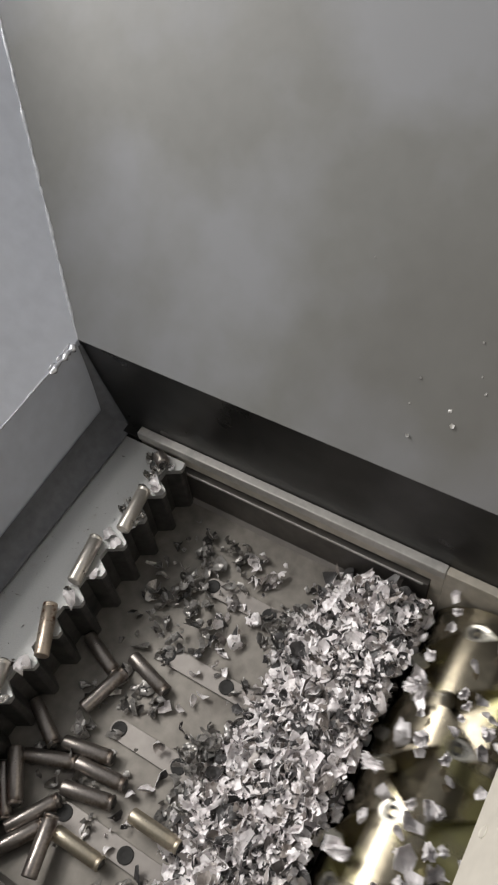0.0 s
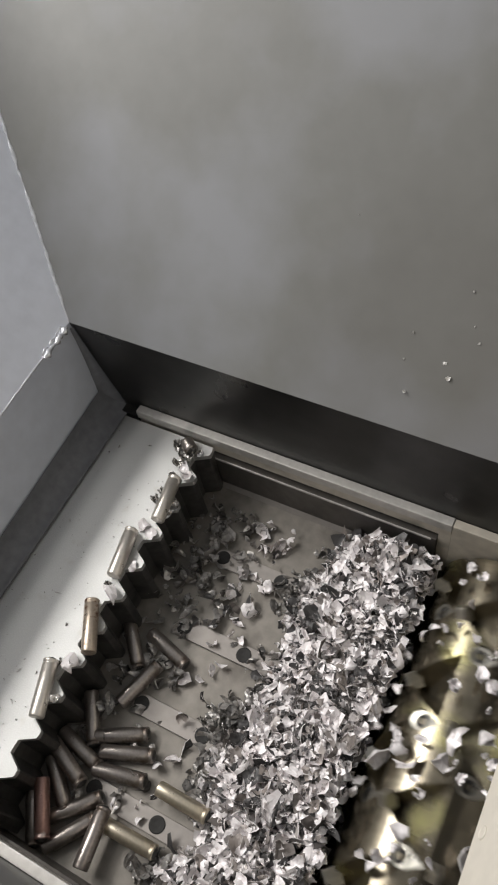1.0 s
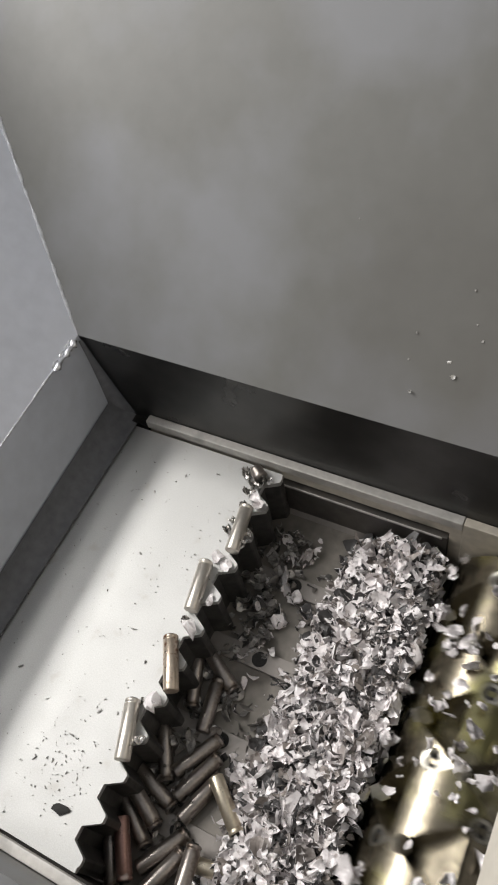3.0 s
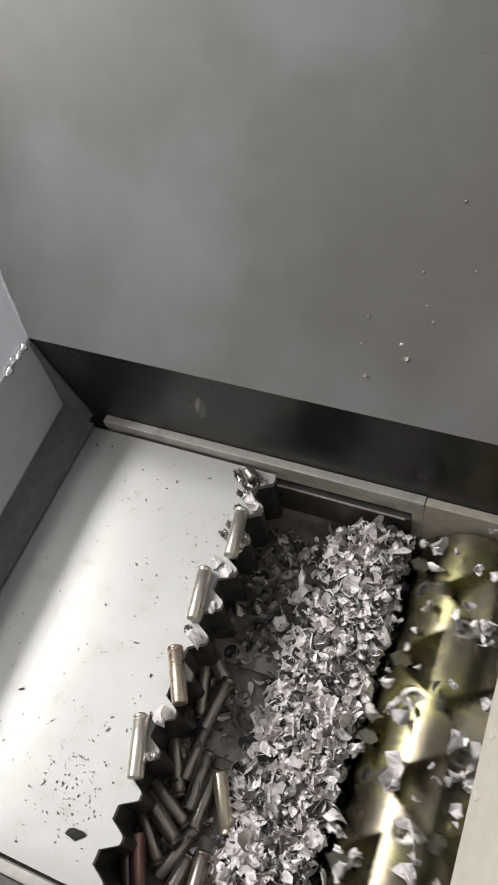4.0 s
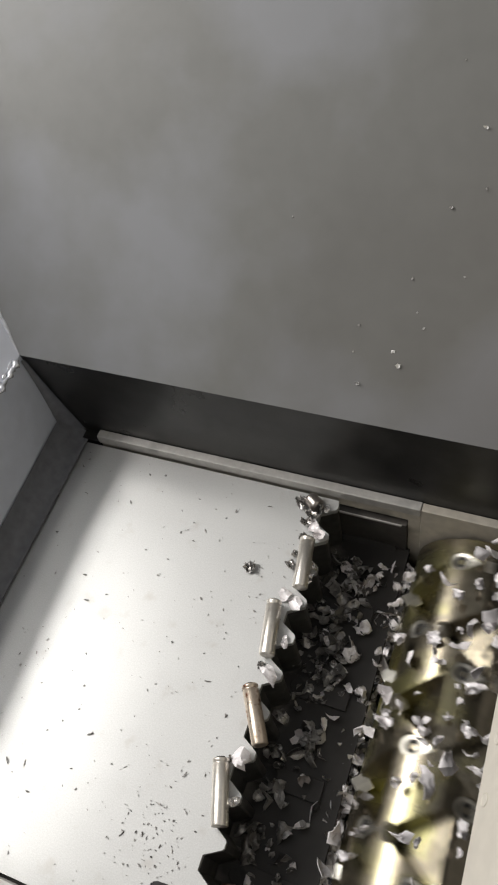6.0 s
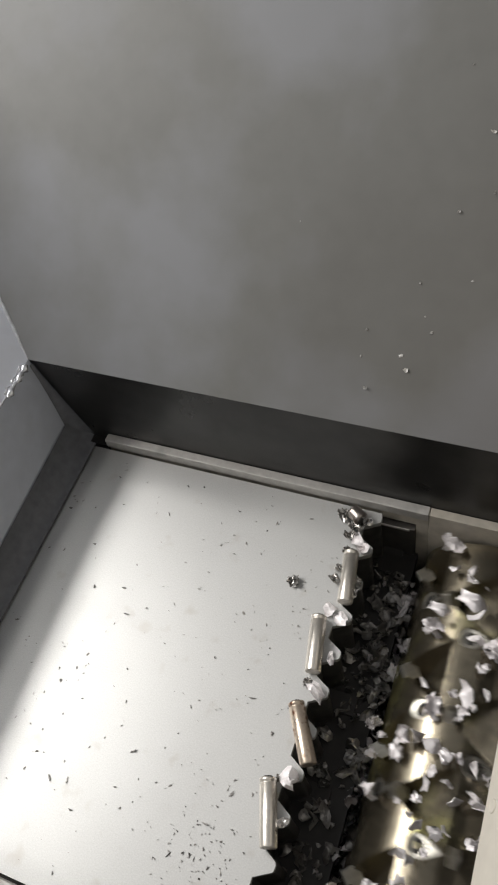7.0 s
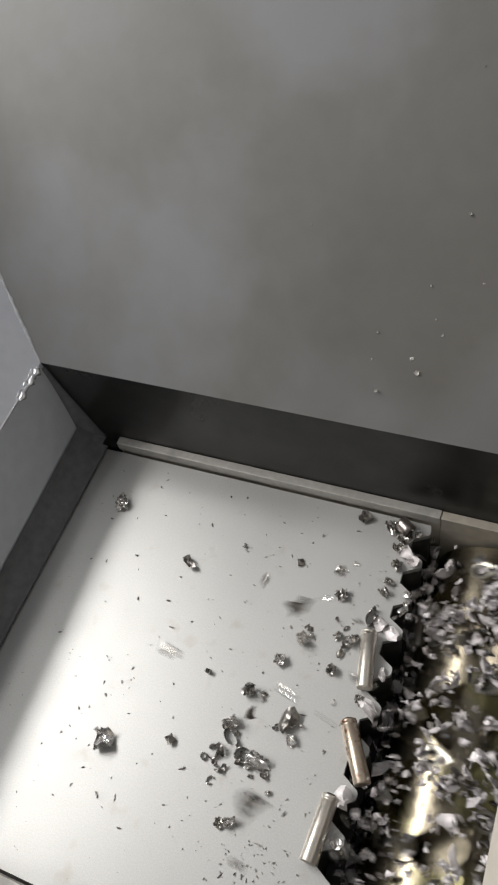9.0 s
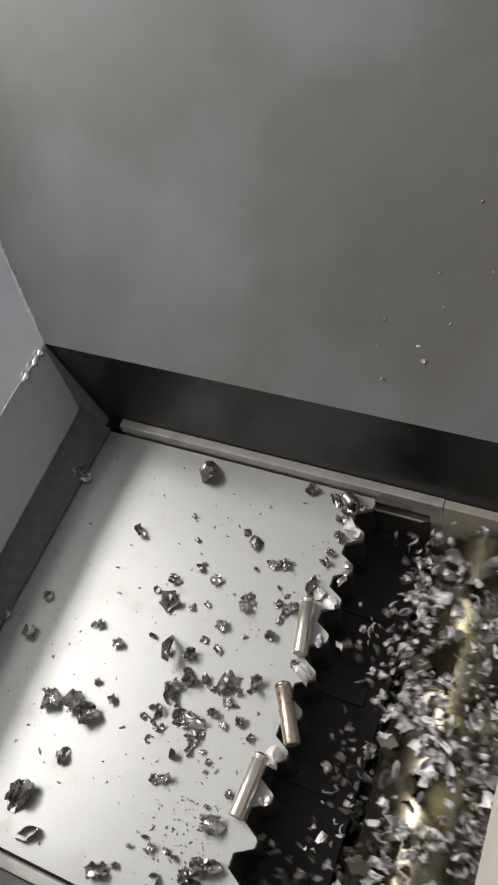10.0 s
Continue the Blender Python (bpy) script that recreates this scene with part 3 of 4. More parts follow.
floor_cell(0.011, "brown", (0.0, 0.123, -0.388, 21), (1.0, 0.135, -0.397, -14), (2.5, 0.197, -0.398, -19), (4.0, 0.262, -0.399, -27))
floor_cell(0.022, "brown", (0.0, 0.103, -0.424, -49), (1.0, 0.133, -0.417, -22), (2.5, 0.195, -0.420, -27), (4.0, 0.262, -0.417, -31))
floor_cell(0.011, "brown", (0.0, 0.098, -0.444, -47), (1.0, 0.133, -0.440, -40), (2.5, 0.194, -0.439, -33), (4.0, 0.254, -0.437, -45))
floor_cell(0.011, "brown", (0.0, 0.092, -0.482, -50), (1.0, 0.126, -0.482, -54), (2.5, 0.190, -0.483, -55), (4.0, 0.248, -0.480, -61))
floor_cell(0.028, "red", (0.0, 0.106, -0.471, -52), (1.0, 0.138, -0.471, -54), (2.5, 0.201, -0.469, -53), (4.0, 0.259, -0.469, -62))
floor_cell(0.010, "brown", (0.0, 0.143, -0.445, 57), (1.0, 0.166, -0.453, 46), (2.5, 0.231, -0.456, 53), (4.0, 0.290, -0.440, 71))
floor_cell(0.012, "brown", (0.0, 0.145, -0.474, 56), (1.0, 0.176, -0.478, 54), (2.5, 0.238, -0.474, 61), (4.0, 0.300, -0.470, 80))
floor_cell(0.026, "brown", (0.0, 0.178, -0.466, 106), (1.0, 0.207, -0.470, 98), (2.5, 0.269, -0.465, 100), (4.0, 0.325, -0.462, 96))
floor_cell(0.014, "brass", (0.0, 0.212, -0.447, 0), (1.0, 0.242, -0.452, 1), (2.5, 0.299, -0.447, 4), (4.0, 0.345, -0.440, 30))
floor_cell(0.022, "brass", (0.0, 0.279, -0.390, 0), (1.0, 0.279, -0.394, -1), (2.5, 0.289, -0.384, -28), (4.0, 0.322, -0.378, -59))

# a crushed end of a cell on the corner of the ram
stub = tagged(new("cell_stub"), "crushed dark end of a battery cell on the ram's corner", "battery")
part("can", lathe("stub", [(-0.009, 0.0060), (-0.0088, 0.0086), (-0.006, 0.0093), (0.002, 0.0090), (0.005, 0.0096), (0.0085, 0.0088), (0.009, 0.0070)], CAN_DARK, 18, "x"), stub)
part("cap", lathe("cap", [(0.0088, 0.0069), (0.0098, 0.0062), (0.0102, 0.0030)], DARK, 16, "x"), stub, "dark end cap")


# ---- chips ----
def chip_shape(rng, size):
    """A torn scrap of sheet metal: uneven outline, rolled, folded and wrinkled."""
    n = rng.randint(8, 11)
    long = rng.choice((1.0, 1.1, 1.25, 1.5, 1.9, 2.4))
    roll, turn = rng.choice((-1, 1)) * rng.choice((rng.uniform(0.2, 1.0), rng.uniform(0.3, 1.2), rng.uniform(0.9, 1.5))), rng.uniform(0, TAU)
    fold, fold_at = rng.choice((0, 0, 0, 1, -1)) * rng.uniform(0.3, 0.9), rng.uniform(-0.15, 0.15) * size
    wave, wave_turn, wave_at = rng.uniform(0.03, 0.08) * size, rng.uniform(0, TAU), rng.uniform(0, TAU)
    ring = []
    for k in range(n):
        a = TAU * (k + rng.uniform(-0.3, 0.3)) / n
        r = size * 0.5 * (rng.uniform(0.88, 1.14) if rng.random() < 0.66 else rng.uniform(0.56, 0.86))
        ring.append((r * math.cos(a) * math.sqrt(long), r * math.sin(a) / math.sqrt(long)))
    ring = [(0.0, 0.0)] + [(x * 0.36, y * 0.36) for x, y in ring] + [(x * 0.7, y * 0.7) for x, y in ring] + ring
    top = []
    for x, y in ring:
        u, v = x * math.cos(turn) + y * math.sin(turn), y * math.cos(turn) - x * math.sin(turn)
        z = roll * u * u / size * 1.5 + fold * max(0.0, v - fold_at)
        z += wave * math.sin(9.0 / size * (x * math.cos(wave_turn) + y * math.sin(wave_turn)) + wave_at) + rng.uniform(-0.062, 0.062) * size
        top.append(Vector((x + rng.uniform(-0.04, 0.04) * size, y + rng.uniform(-0.04, 0.04) * size, z)))
    t = 0.0007
    low = [v - Vector((0, 0, t)) for v in top]
    m = len(top)
    faces = []
    for k in range(n):
        a, b = 1 + k, 1 + (k + 1) % n
        c, d, e, f = a + n, b + n, a + 2 * n, b + 2 * n
        faces += [(0, a, b), (a, c, d), (a, d, b), (c, e, f, d), (m, m + b, m + a), (m + a, m + d, m + c), (m + a, m + b, m + d)]
        faces += [(m + c, m + d, m + f, m + e), (e, m + e, m + f, f)]
    return top + low, faces


def gather(name, bits, mat):
    """Many scraps, each (vertices, faces, pose), in one mesh."""
    verts, faces = [], []
    for vs, fs, m in bits:
        k = len(verts)
        verts += [m @ v for v in vs]
        faces += [tuple(i + k for i in f) for f in fs]
    me = mesh_of(name, verts, faces, mat, True)
    me.set_sharp_from_angle(angle=radians(48))
    return me


def any_turn(rng, tilt=180.0):
    return pose(0, 0, 0, rng.uniform(-tilt, tilt), rng.uniform(-tilt, tilt), rng.uniform(-180, 180))


shape_rng = random.Random(11)
SHAPES = []
for _ in range(40):
    SHAPES.append(shape_rng.getrandbits(30))


def scrap(rng, size):
    return chip_shape(random.Random(rng.choice(SHAPES) + round(size * 4000)), size)


# chips that ride with the rotor or get thrown share these meshes
LIGHT_CHIPS = [gather("chip", [(*chip_shape(shape_rng, shape_rng.uniform(0.014, 0.024)), Matrix())], CHIP_PALE) for _ in range(9)]


def crumple(rng, size, mat):
    """A torn strip of foil rolled and crushed on itself: one creased sheet with thickness."""
    nx, ny = rng.randint(8, 12), rng.randint(5, 7)
    curl, rad = rng.uniform(2.6, 5.4), size * rng.uniform(0.20, 0.32)
    wide, cone = size * rng.uniform(0.5, 0.95), rng.uniform(-0.4, 0.4)
    top = []
    for i in range(nx + 1):
        for j in range(ny + 1):
            a = (i / nx - 0.5) * curl + rng.uniform(-0.12, 0.12)
            v = j / ny - 0.5
            r = rad * (1 + cone * v + 0.22 * math.sin(5.1 * a + 7 * v + curl) + rng.uniform(-0.24, 0.24))
            edge = (0.45 + 0.6 * math.sin(math.pi * (i + 0.5) / (nx + 1))) * (rng.uniform(0.6, 1.15) if j in (0, ny) else 1.0)
            top.append(Vector((r * math.sin(a), v * wide * edge + rng.uniform(-0.05, 0.05) * size, -r * math.cos(a))))
    base = min(v.z for v in top)
    top = [v - Vector((0, 0, base - 0.0008)) for v in top]
    mid = sum(top, Vector()) / len(top)
    low = [v + (mid - v).normalized() * 0.0008 for v in top]
    m, w = len(top), ny + 1
    faces = []
    for i in range(nx):
        for j in range(ny):
            p, q, r, t = i * w + j, i * w + j + 1, (i + 1) * w + j + 1, (i + 1) * w + j
            faces += [(p, q, r, t), (m + t, m + r, m + q, m + p)]
    ring = [j for j in range(w)] + [i * w + ny for i in range(1, nx + 1)] + [nx * w + j for j in range(ny - 1, -1, -1)] + [i * w for i in range(nx - 1, 0, -1)]
    for k in range(len(ring)):
        p, q = ring[k], ring[(k + 1) % len(ring)]
        faces.append((q, p, m + p, m + q))
    me = mesh_of("scrap", top + low, faces, mat, True)
    me.set_sharp_from_angle(angle=radians(42))
    return me


def curl(rng, size, mat):
    """A strip of sheet bent round into an open ring lying on its edge."""
    n, r, high = 14, size * 0.36, size * rng.uniform(0.25, 0.45)
    oval, sweep = rng.uniform(0.55, 0.95), rng.uniform(4.6, 6.0)
    verts, faces = [], []
    for k in range(n + 1):
        a = sweep * k / n
        for rr in (r, r - 0.0012):
            wob = 1 + 0.12 * math.sin(2.3 * a + size * 900)
            for z in (0.0, high * (0.75 + 0.25 * math.sin(3 * a + size * 700))):
                verts.append(Vector((rr * wob * math.cos(a), rr * wob * oval * math.sin(a), z)))
    for k in range(n):
        p, q = 4 * k, 4 * k + 4
        faces += [(p, q, q + 1, p + 1), (p + 2, p + 3, q + 3, q + 2), (p + 1, q + 1, q + 3, p + 3), (p, p + 2, q + 2, q)]
    faces += [(0, 1, 3, 2), (4 * n, 4 * n + 2, 4 * n + 3, 4 * n + 1)]
    return mesh_of("scrap", verts, faces, mat)


LIGHT_CHIPS += [crumple(shape_rng, shape_rng.uniform(0.016, 0.026), CHIP_PALE) for _ in range(9)]

# the heap, in lumps that are pushed together as the ram comes
HEAP_X = [0.262 + 0.0188 * k for k in range(10)]
HEAP_Y = [-0.075 - 0.115 * k for k in range(4)]


def heap_top(x, y):
    wave = 0.006 * math.sin(31 * y + 40 * x) + 0.005 * math.sin(83 * y - 20 * x)
    f = min(1, max(0, (x - 0.262) / 0.135))
    return FLOOR + 0.007 + 0.053 * f * f * (3 - 2 * f) + wave * (0.4 + 0.6 * f)


heap_rng = random.Random(5)
heaps = []
for cx in HEAP_X:
    for cy in HEAP_Y:
        bits = []
        for _ in range(200 if cx > 0.31 else 95):
            x, y = cx + heap_rng.uniform(-0.015, 0.015), cy + heap_rng.uniform(-0.064, 0.064)
            if not -0.500 < y < -0.012 or x > 0.438 or x < 0.285 + 0.022 * math.sin(29 * y + 1.0) + 0.014 * math.sin(71 * y) + 0.05 * max(0.0, y + 0.14) / 0.13 - 0.03 * heap_rng.random() ** 3:
                continue
            size = heap_rng.choice((0.005, 0.006, 0.007, 0.008, 0.009, 0.010, 0.011, 0.012, 0.013, 0.014, 0.015, 0.017, 0.019, 0.023))
            z = max(FLOOR + 0.004, heap_top(x, y) - heap_rng.random() ** 1.25 * 0.036)
            bits.append((*scrap(heap_rng, size), Matrix.Translation((x - cx, y - cy, z)) @ any_turn(heap_rng, heap_rng.choice((25, 35, 45, 80)))))
        # dark lumps nearest the ram: its shade is partly put in their colour
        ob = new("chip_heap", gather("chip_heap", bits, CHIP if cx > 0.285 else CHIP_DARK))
        tagged(ob, "loose heap of shredded bright and dark metal chips before the rotor", "metal chips", kind="stuff")
        heaps.append((ob, cx, cy))

litter_rng = random.Random(8)
litters = []
for cx in (0.120, 0.150, 0.185, 0.225):
    bits = []
    for _ in range(72):
        y = litter_rng.choice((litter_rng.uniform(-0.20, -0.03), litter_rng.uniform(-0.46, -0.03)))
        bits.append((*scrap(litter_rng, litter_rng.choice((0.006, 0.008, 0.011, 0.015, 0.019))),
                     Matrix.Translation((litter_rng.uniform(-0.025, 0.025), y, FLOOR + 0.005 + 0.012 * litter_rng.random() ** 2)) @ any_turn(litter_rng, 60)))
    # scraps nearest the ram are dark, part of its shade being in the colour
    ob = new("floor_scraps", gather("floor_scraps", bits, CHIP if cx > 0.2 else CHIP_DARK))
    tagged(ob, "scattered torn metal scraps on the chamber floor", "metal chips", kind="stuff")
    litters.append((ob, cx))

# crumbs and small flakes lying on the ram
crumb_rng = random.Random(21)
bits = []
DRIFTS = [(0.005, -0.43, 0.022), (-0.03, -0.38, 0.035), (-0.08, -0.22, 0.05), (0.03, -0.15, 0.03)]
for k in range(430):
    x, y = crumb_rng.uniform(-0.36, 0.055), crumb_rng.uniform(-0.495, -0.012)
    size = crumb_rng.choice((0.0008, 0.001, 0.0012, 0.0014, 0.0017, 0.0022, 0.0034))
    if k % 5 < 2:
        mx, my, spread = DRIFTS[min(3, int(crumb_rng.random() ** 2 * 4))]
        x, y, size = crumb_rng.gauss(mx, spread), crumb_rng.gauss(my, spread), crumb_rng.choice((0.0007, 0.0009, 0.0011, 0.0014, 0.002))
    if x > 0.055 or not -0.5 < y < -0.01:
        continue
    stretch = Matrix.Diagonal((crumb_rng.uniform(0.8, 1.9), crumb_rng.uniform(0.5, 1.0), 0.8, 1))
    bits.append((*scrap(crumb_rng, size), Matrix.Translation((x, y, 0.0008 + 0.1 * size)) @ any_turn(crumb_rng, 25) @ stretch))
crumbs = tagged(new("crumbs", gather("crumbs", bits, CHIP_DARK)), "fine dark crumbs and flakes scattered on the ram", "crumbs", kind="stuff")

# torn scraps caught on the ram's front edge: place on the ram, size, bright or dark
CAUGHT = [(0.030, -0.018, 0.020, 0), (0.052, -0.028, 0.026, 0), (0.063, -0.018, 0.010, 1), (0.046, -0.042, 0.020, 0), (0.058, -0.048, 0.017, 1), (0.066, -0.056, 0.015, 1),
          (0.050, -0.064, 0.016, 0), (0.071, -0.098, 0.012, 1), (0.072, -0.108, 0.009, 1), (0.070, -0.118, 0.012, 1), (0.046, -0.088, 0.014, 0), (0.044, -0.102, 0.012, 0),
          (0.050, -0.140, 0.018, 1), (0.066, -0.147, 0.020, 1), (0.068, -0.195, 0.014, 1), (0.064, -0.235, 0.020, 1), (0.052, -0.228, 0.013, 0), (0.064, -0.327, 0.022, 1),
          (0.052, -0.332, 0.010, 0), (0.072, -0.368, 0.012, 1)]
caught_rng = random.Random(31)
caught = []
for x, y, size, bright in CAUGHT:
    if bright:
        vs, fs = chip_shape(caught_rng, size * 1.0)
        data = gather("scrap", [(vs, fs, Matrix.Translation((0, 0, -min(v.z for v in vs))))], CHIP_BRIGHT if size < 0.013 else CHIP_PALE)
    else:
        data = crumple(caught_rng, size * 1.15, FOIL)
    ob = new("metal_scrap", data)
    tagged(ob, "torn bright metal scrap caught on the ram's teeth" if bright else "crumpled dark metal scrap lying on the ram's teeth", "metal scrap", "scraps on the ram's teeth")
    caught.append((ob, x, y, caught_rng.uniform(-180, 180)))

# scraps thrown back on to the ram: place on the ram, size
THROWN_A = [(-0.318, -0.076, 0.030), (-0.195, -0.131, 0.017), (-0.135, -0.091, 0.008), (-0.044, -0.213, 0.022), (-0.065, -0.256, 0.019), (-0.012, -0.273, 0.027),
            (-0.004, -0.291, 0.015), (-0.080, -0.329, 0.018), (-0.066, -0.310, 0.026), (-0.030, -0.323, 0.027), (-0.130, -0.332, 0.014), (-0.072, -0.356, 0.012),
            (-0.037, -0.386, 0.017), (-0.047, -0.390, 0.015), (0.014, -0.206, 0.015), (0.009, -0.167, 0.012), (0.025, -0.168, 0.019), (-0.026, -0.168, 0.011),
            (-0.061, -0.092, 0.012), (-0.118, -0.250, 0.009), (0.040, -0.135, 0.026), (-0.003, -0.013, 0.020), (-0.048, -0.322, 0.022)]
THROWN_B = [(-0.140, -0.027, 0.029), (-0.304, -0.083, 0.022), (-0.045, -0.102, 0.023), (-0.014, -0.123, 0.019), (-0.267, -0.247, 0.017), (-0.305, -0.285, 0.014),
            (-0.265, -0.296, 0.021), (-0.123, -0.178, 0.020), (-0.116, -0.206, 0.029), (-0.098, -0.153, 0.012), (-0.073, -0.163, 0.020), (-0.027, -0.183, 0.024),
            (-0.153, -0.272, 0.016), (-0.058, -0.235, 0.011), (-0.038, -0.240, 0.014), (-0.199, -0.357, 0.032), (-0.170, -0.350, 0.026), (-0.149, -0.356, 0.028), (-0.088, -0.262, 0.026)]
THROWN_C = [(-0.069, -0.295, 0.026), (-0.054, -0.283, 0.024), (0.019, -0.263, 0.022), (0.017, -0.306, 0.016), (-0.025, -0.340, 0.020), (-0.014, -0.307, 0.018),
            (-0.039, -0.362, 0.011), (-0.025, -0.352, 0.014), (-0.154, -0.406, 0.016), (-0.179, -0.456, 0.031), (-0.151, -0.486, 0.026), (-0.065, -0.489, 0.025),
            (-0.008, -0.476, 0.018), (-0.045, -0.457, 0.009), (0.027, -0.409, 0.029), (0.038, -0.446, 0.029), (0.020, -0.460, 0.018), (0.034, -0.377, 0.012), (0.001, -0.316, 0.012)]
throw_rng = random.Random(41)
# small bits that land in loose clusters: middle, spread, how many, first and last landing
for mx, my, spread, many, group in ((-0.048, -0.315, 0.026, 16, THROWN_A), (0.020, -0.165, 0.020, 7, THROWN_A), (0.000, -0.30, 0.040, 9, THROWN_C),
                                    (0.010, -0.44, 0.030, 9, THROWN_C), (-0.02, -0.20, 0.05, 10, THROWN_B), (-0.15, -0.30, 0.09, 8, THROWN_B)):
    for _ in range(many):
        group.append((min(0.045, throw_rng.gauss(mx, spread)), max(-0.49, throw_rng.gauss(my, spread)), throw_rng.uniform(0.005, 0.014)))
SHARD = material("torn_steel", (0.27, 0.255, 0.24), 0.33, 0.85, 260, 0.3, 0.2, (0.5, 0.48, 0.46), 70.0, 0.58, 0.10)


def thrown_scrap(rng, size):
    """Mesh and look of one thrown piece: crushed strip, flat shard, bright foil or open ring."""
    look_of = rng.choice(("crushed", "crushed", "shard", "shard", "bright", "bright", "ring"))
    if look_of == "crushed":
        return crumple(rng, size, FOIL), "crumpled dark metal scrap thrown on to the ram"
    if look_of == "bright":
        return crumple(rng, size * 0.95, CHIP_BRIGHT), "crumpled bright metal scrap thrown on to the ram"
    if look_of == "ring":
        return curl(rng, size, FOIL), "curled ring of torn dark metal on the ram"
    vs, fs = chip_shape(rng, size * 0.85)
    base = min(v.z for v in vs)
    return gather("scrap", [(vs, fs, Matrix.Translation((0, 0, -base)))], SHARD), "torn shard of dark steel sheet on the ram"


thrown = []
for group, first, last in ((THROWN_A, 8.08, 8.42), (THROWN_B, 8.95, 9.75), (THROWN_C, 8.95, 9.75)):
    for x, y, size in group:
        data, label = thrown_scrap(throw_rng, size * 1.12)
        ob = tagged(new("metal_scrap", data), label, "metal scrap", "scraps thrown on to the ram")
        thrown.append((ob, x, y, throw_rng.uniform(first, last), throw_rng.uniform(-180, 180)))
# a flake that lies on the ram from early on
flake = tagged(new("metal_flake", crumple(random.Random(2), 0.021, FOIL)), "dark curled metal flake lying on the ram", "metal scrap")
flake_near = tagged(new("metal_flake", gather("flake", [(*chip_shape(random.Random(91), 0.022), Matrix.Diagonal((1.05, 0.8, 0.25, 1)))], HOLE)), "flat dark metal flake lying on the ram", "metal scrap")

# two pale chips that hop out of the rotor and drop back on the heap
hoppers = []
for size in (0.024, 0.026):
    bits = [(*chip_shape(shape_rng, size * f), Matrix.Translation((dx, dy, 0)) @ any_turn(shape_rng)) for f, dx, dy in ((1.0, 0, 0), (0.7, 0.012, 0.006))]
    hoppers.append(tagged(new("metal_chip", gather("chip", bits, CHIP_PALE)), "crumpled pale metal chip tossed up by the rotor", "metal chip"))

# chips that ride over the rotor
ride_rng = random.Random(51)
riders = []
for k in range(300):
    ob = new("metal_chip", LIGHT_CHIPS[k % len(LIGHT_CHIPS)])
    tagged(ob, "bright torn metal chip tumbling over the rotor", "metal chip", "chips over the rotor")
    late = k >= 195
    s = ride_rng.uniform(0.3, 0.75) if late else ride_rng.uniform(0.5, 1.35)
    ob.scale = (s, s, s)
    riders.append((ob, ride_rng.uniform(-0.495, -0.015), ride_rng.uniform(0, 360), ride_rng.uniform(200, 340), ride_rng.uniform(0.0, 0.02) if not late else ride_rng.uniform(0.0, 0.06),
                   ride_rng.uniform(7.0, 8.3) if late else 0.0))

# fine chips thrown up in puffs as the last of the heap is drawn in
spray_rng = random.Random(57)
sprays = []
for k in range(104):
    bits = []
    for _ in range(15):
        bits.append((*scrap(spray_rng, spray_rng.choice((0.005, 0.007, 0.009, 0.012))),
                     Matrix.Translation((spray_rng.gauss(0, 0.016), spray_rng.gauss(0, 0.026), spray_rng.uniform(-0.004, 0.016))) @ any_turn(spray_rng)))
    ob = new("chip_spray", gather("chip_spray", bits, FINE_CHIP))
    tagged(ob, "puff of fine metal chips thrown up by the rotor", "metal chips", kind="stuff")
    sprays.append((ob, -0.035 - 0.445 * ((k * 0.618) % 1.0), spray_rng.uniform(0, 360), spray_rng.uniform(260, 420), spray_rng.uniform(0.0, 0.05), spray_rng.uniform(6.9, 8.3) if k < 72 else spray_rng.uniform(7.6, 8.8)))

# flecks stuck to the back wall: x, height, size
FLECKS = [(0.394, 0.218, 0.006), (0.402, 0.208, 0.007), (0.362, 0.189, 0.005), (0.427, 0.327, 0.004), (0.446, 0.382, 0.005), (0.452, 0.280, 0.003), (0.354, 0.234, 0.003), (0.421, 0.239, 0.004), (0.266, 0.308, 0.002), (0.457, 0.342, 0.003), (0.401, 0.274, 0.003), (0.416, 0.424, 0.002), (0.412, 0.250, 0.003), (0.352, 0.213, 0.003)]
fleck_rng = random.Random(61)
for x, z, size in FLECKS:
    ob = new("metal_fleck", gather("fleck", [(*chip_shape(fleck_rng, size * 0.85), Matrix())], CHIP_WHITE if size >= 0.005 else DULL))
    tagged(ob, "tiny bright metal fleck stuck to the hopper wall", "metal fleck", "flecks on the hopper wall")
    ob.matrix_world = Matrix.Translation((x, back_y(z) - 0.001, z)) @ pose(0, 0, 0, 90 - math.degrees(math.atan(KY)), 0, 0) @ pose(0, 0, 0, 0, 0, fleck_rng.uniform(0, 360))


def screw_cap():
    """A low round cap with a rounded rim, flush on the painted wall."""
    n, verts, faces = 20, [], []
    for r, h in ((0.0056, -0.002), (0.0056, 0.0006), (0.0050, 0.0011), (0.0040, 0.0006)):
        verts += [Vector((r * math.cos(TAU * k / n), r * math.sin(TAU * k / n), h)) for k in range(n)]
    for ring in range(3):
        faces += [(ring * n + k, ring * n + (k + 1) % n, ring * n + n + (k + 1) % n, ring * n + n + k) for k in range(n)]
    faces.append(tuple(range(3 * n, 4 * n)))
    return mesh_of("screw_cap", verts, faces, BEIGE)


cap_mesh = screw_cap()
for y, z in ((-0.2742, 0.1864), (-0.3216, 0.1828)):
    ob = tagged(new("screw_cap", cap_mesh), "small round screw cap on the beige wall", "screw", "screw caps on the beige wall")
    ob.matrix_world = Matrix.Translation((right_x(z), y, z)) @ Vector((-1, 0, 0.35)).to_track_quat("Z", "Y").to_matrix().to_4x4()


def front_at(t):
    return ram_at(t) + TIP


def ease(v):
    v = min(1.0, max(0.0, v))
    return v * v * (3 - 2 * v)


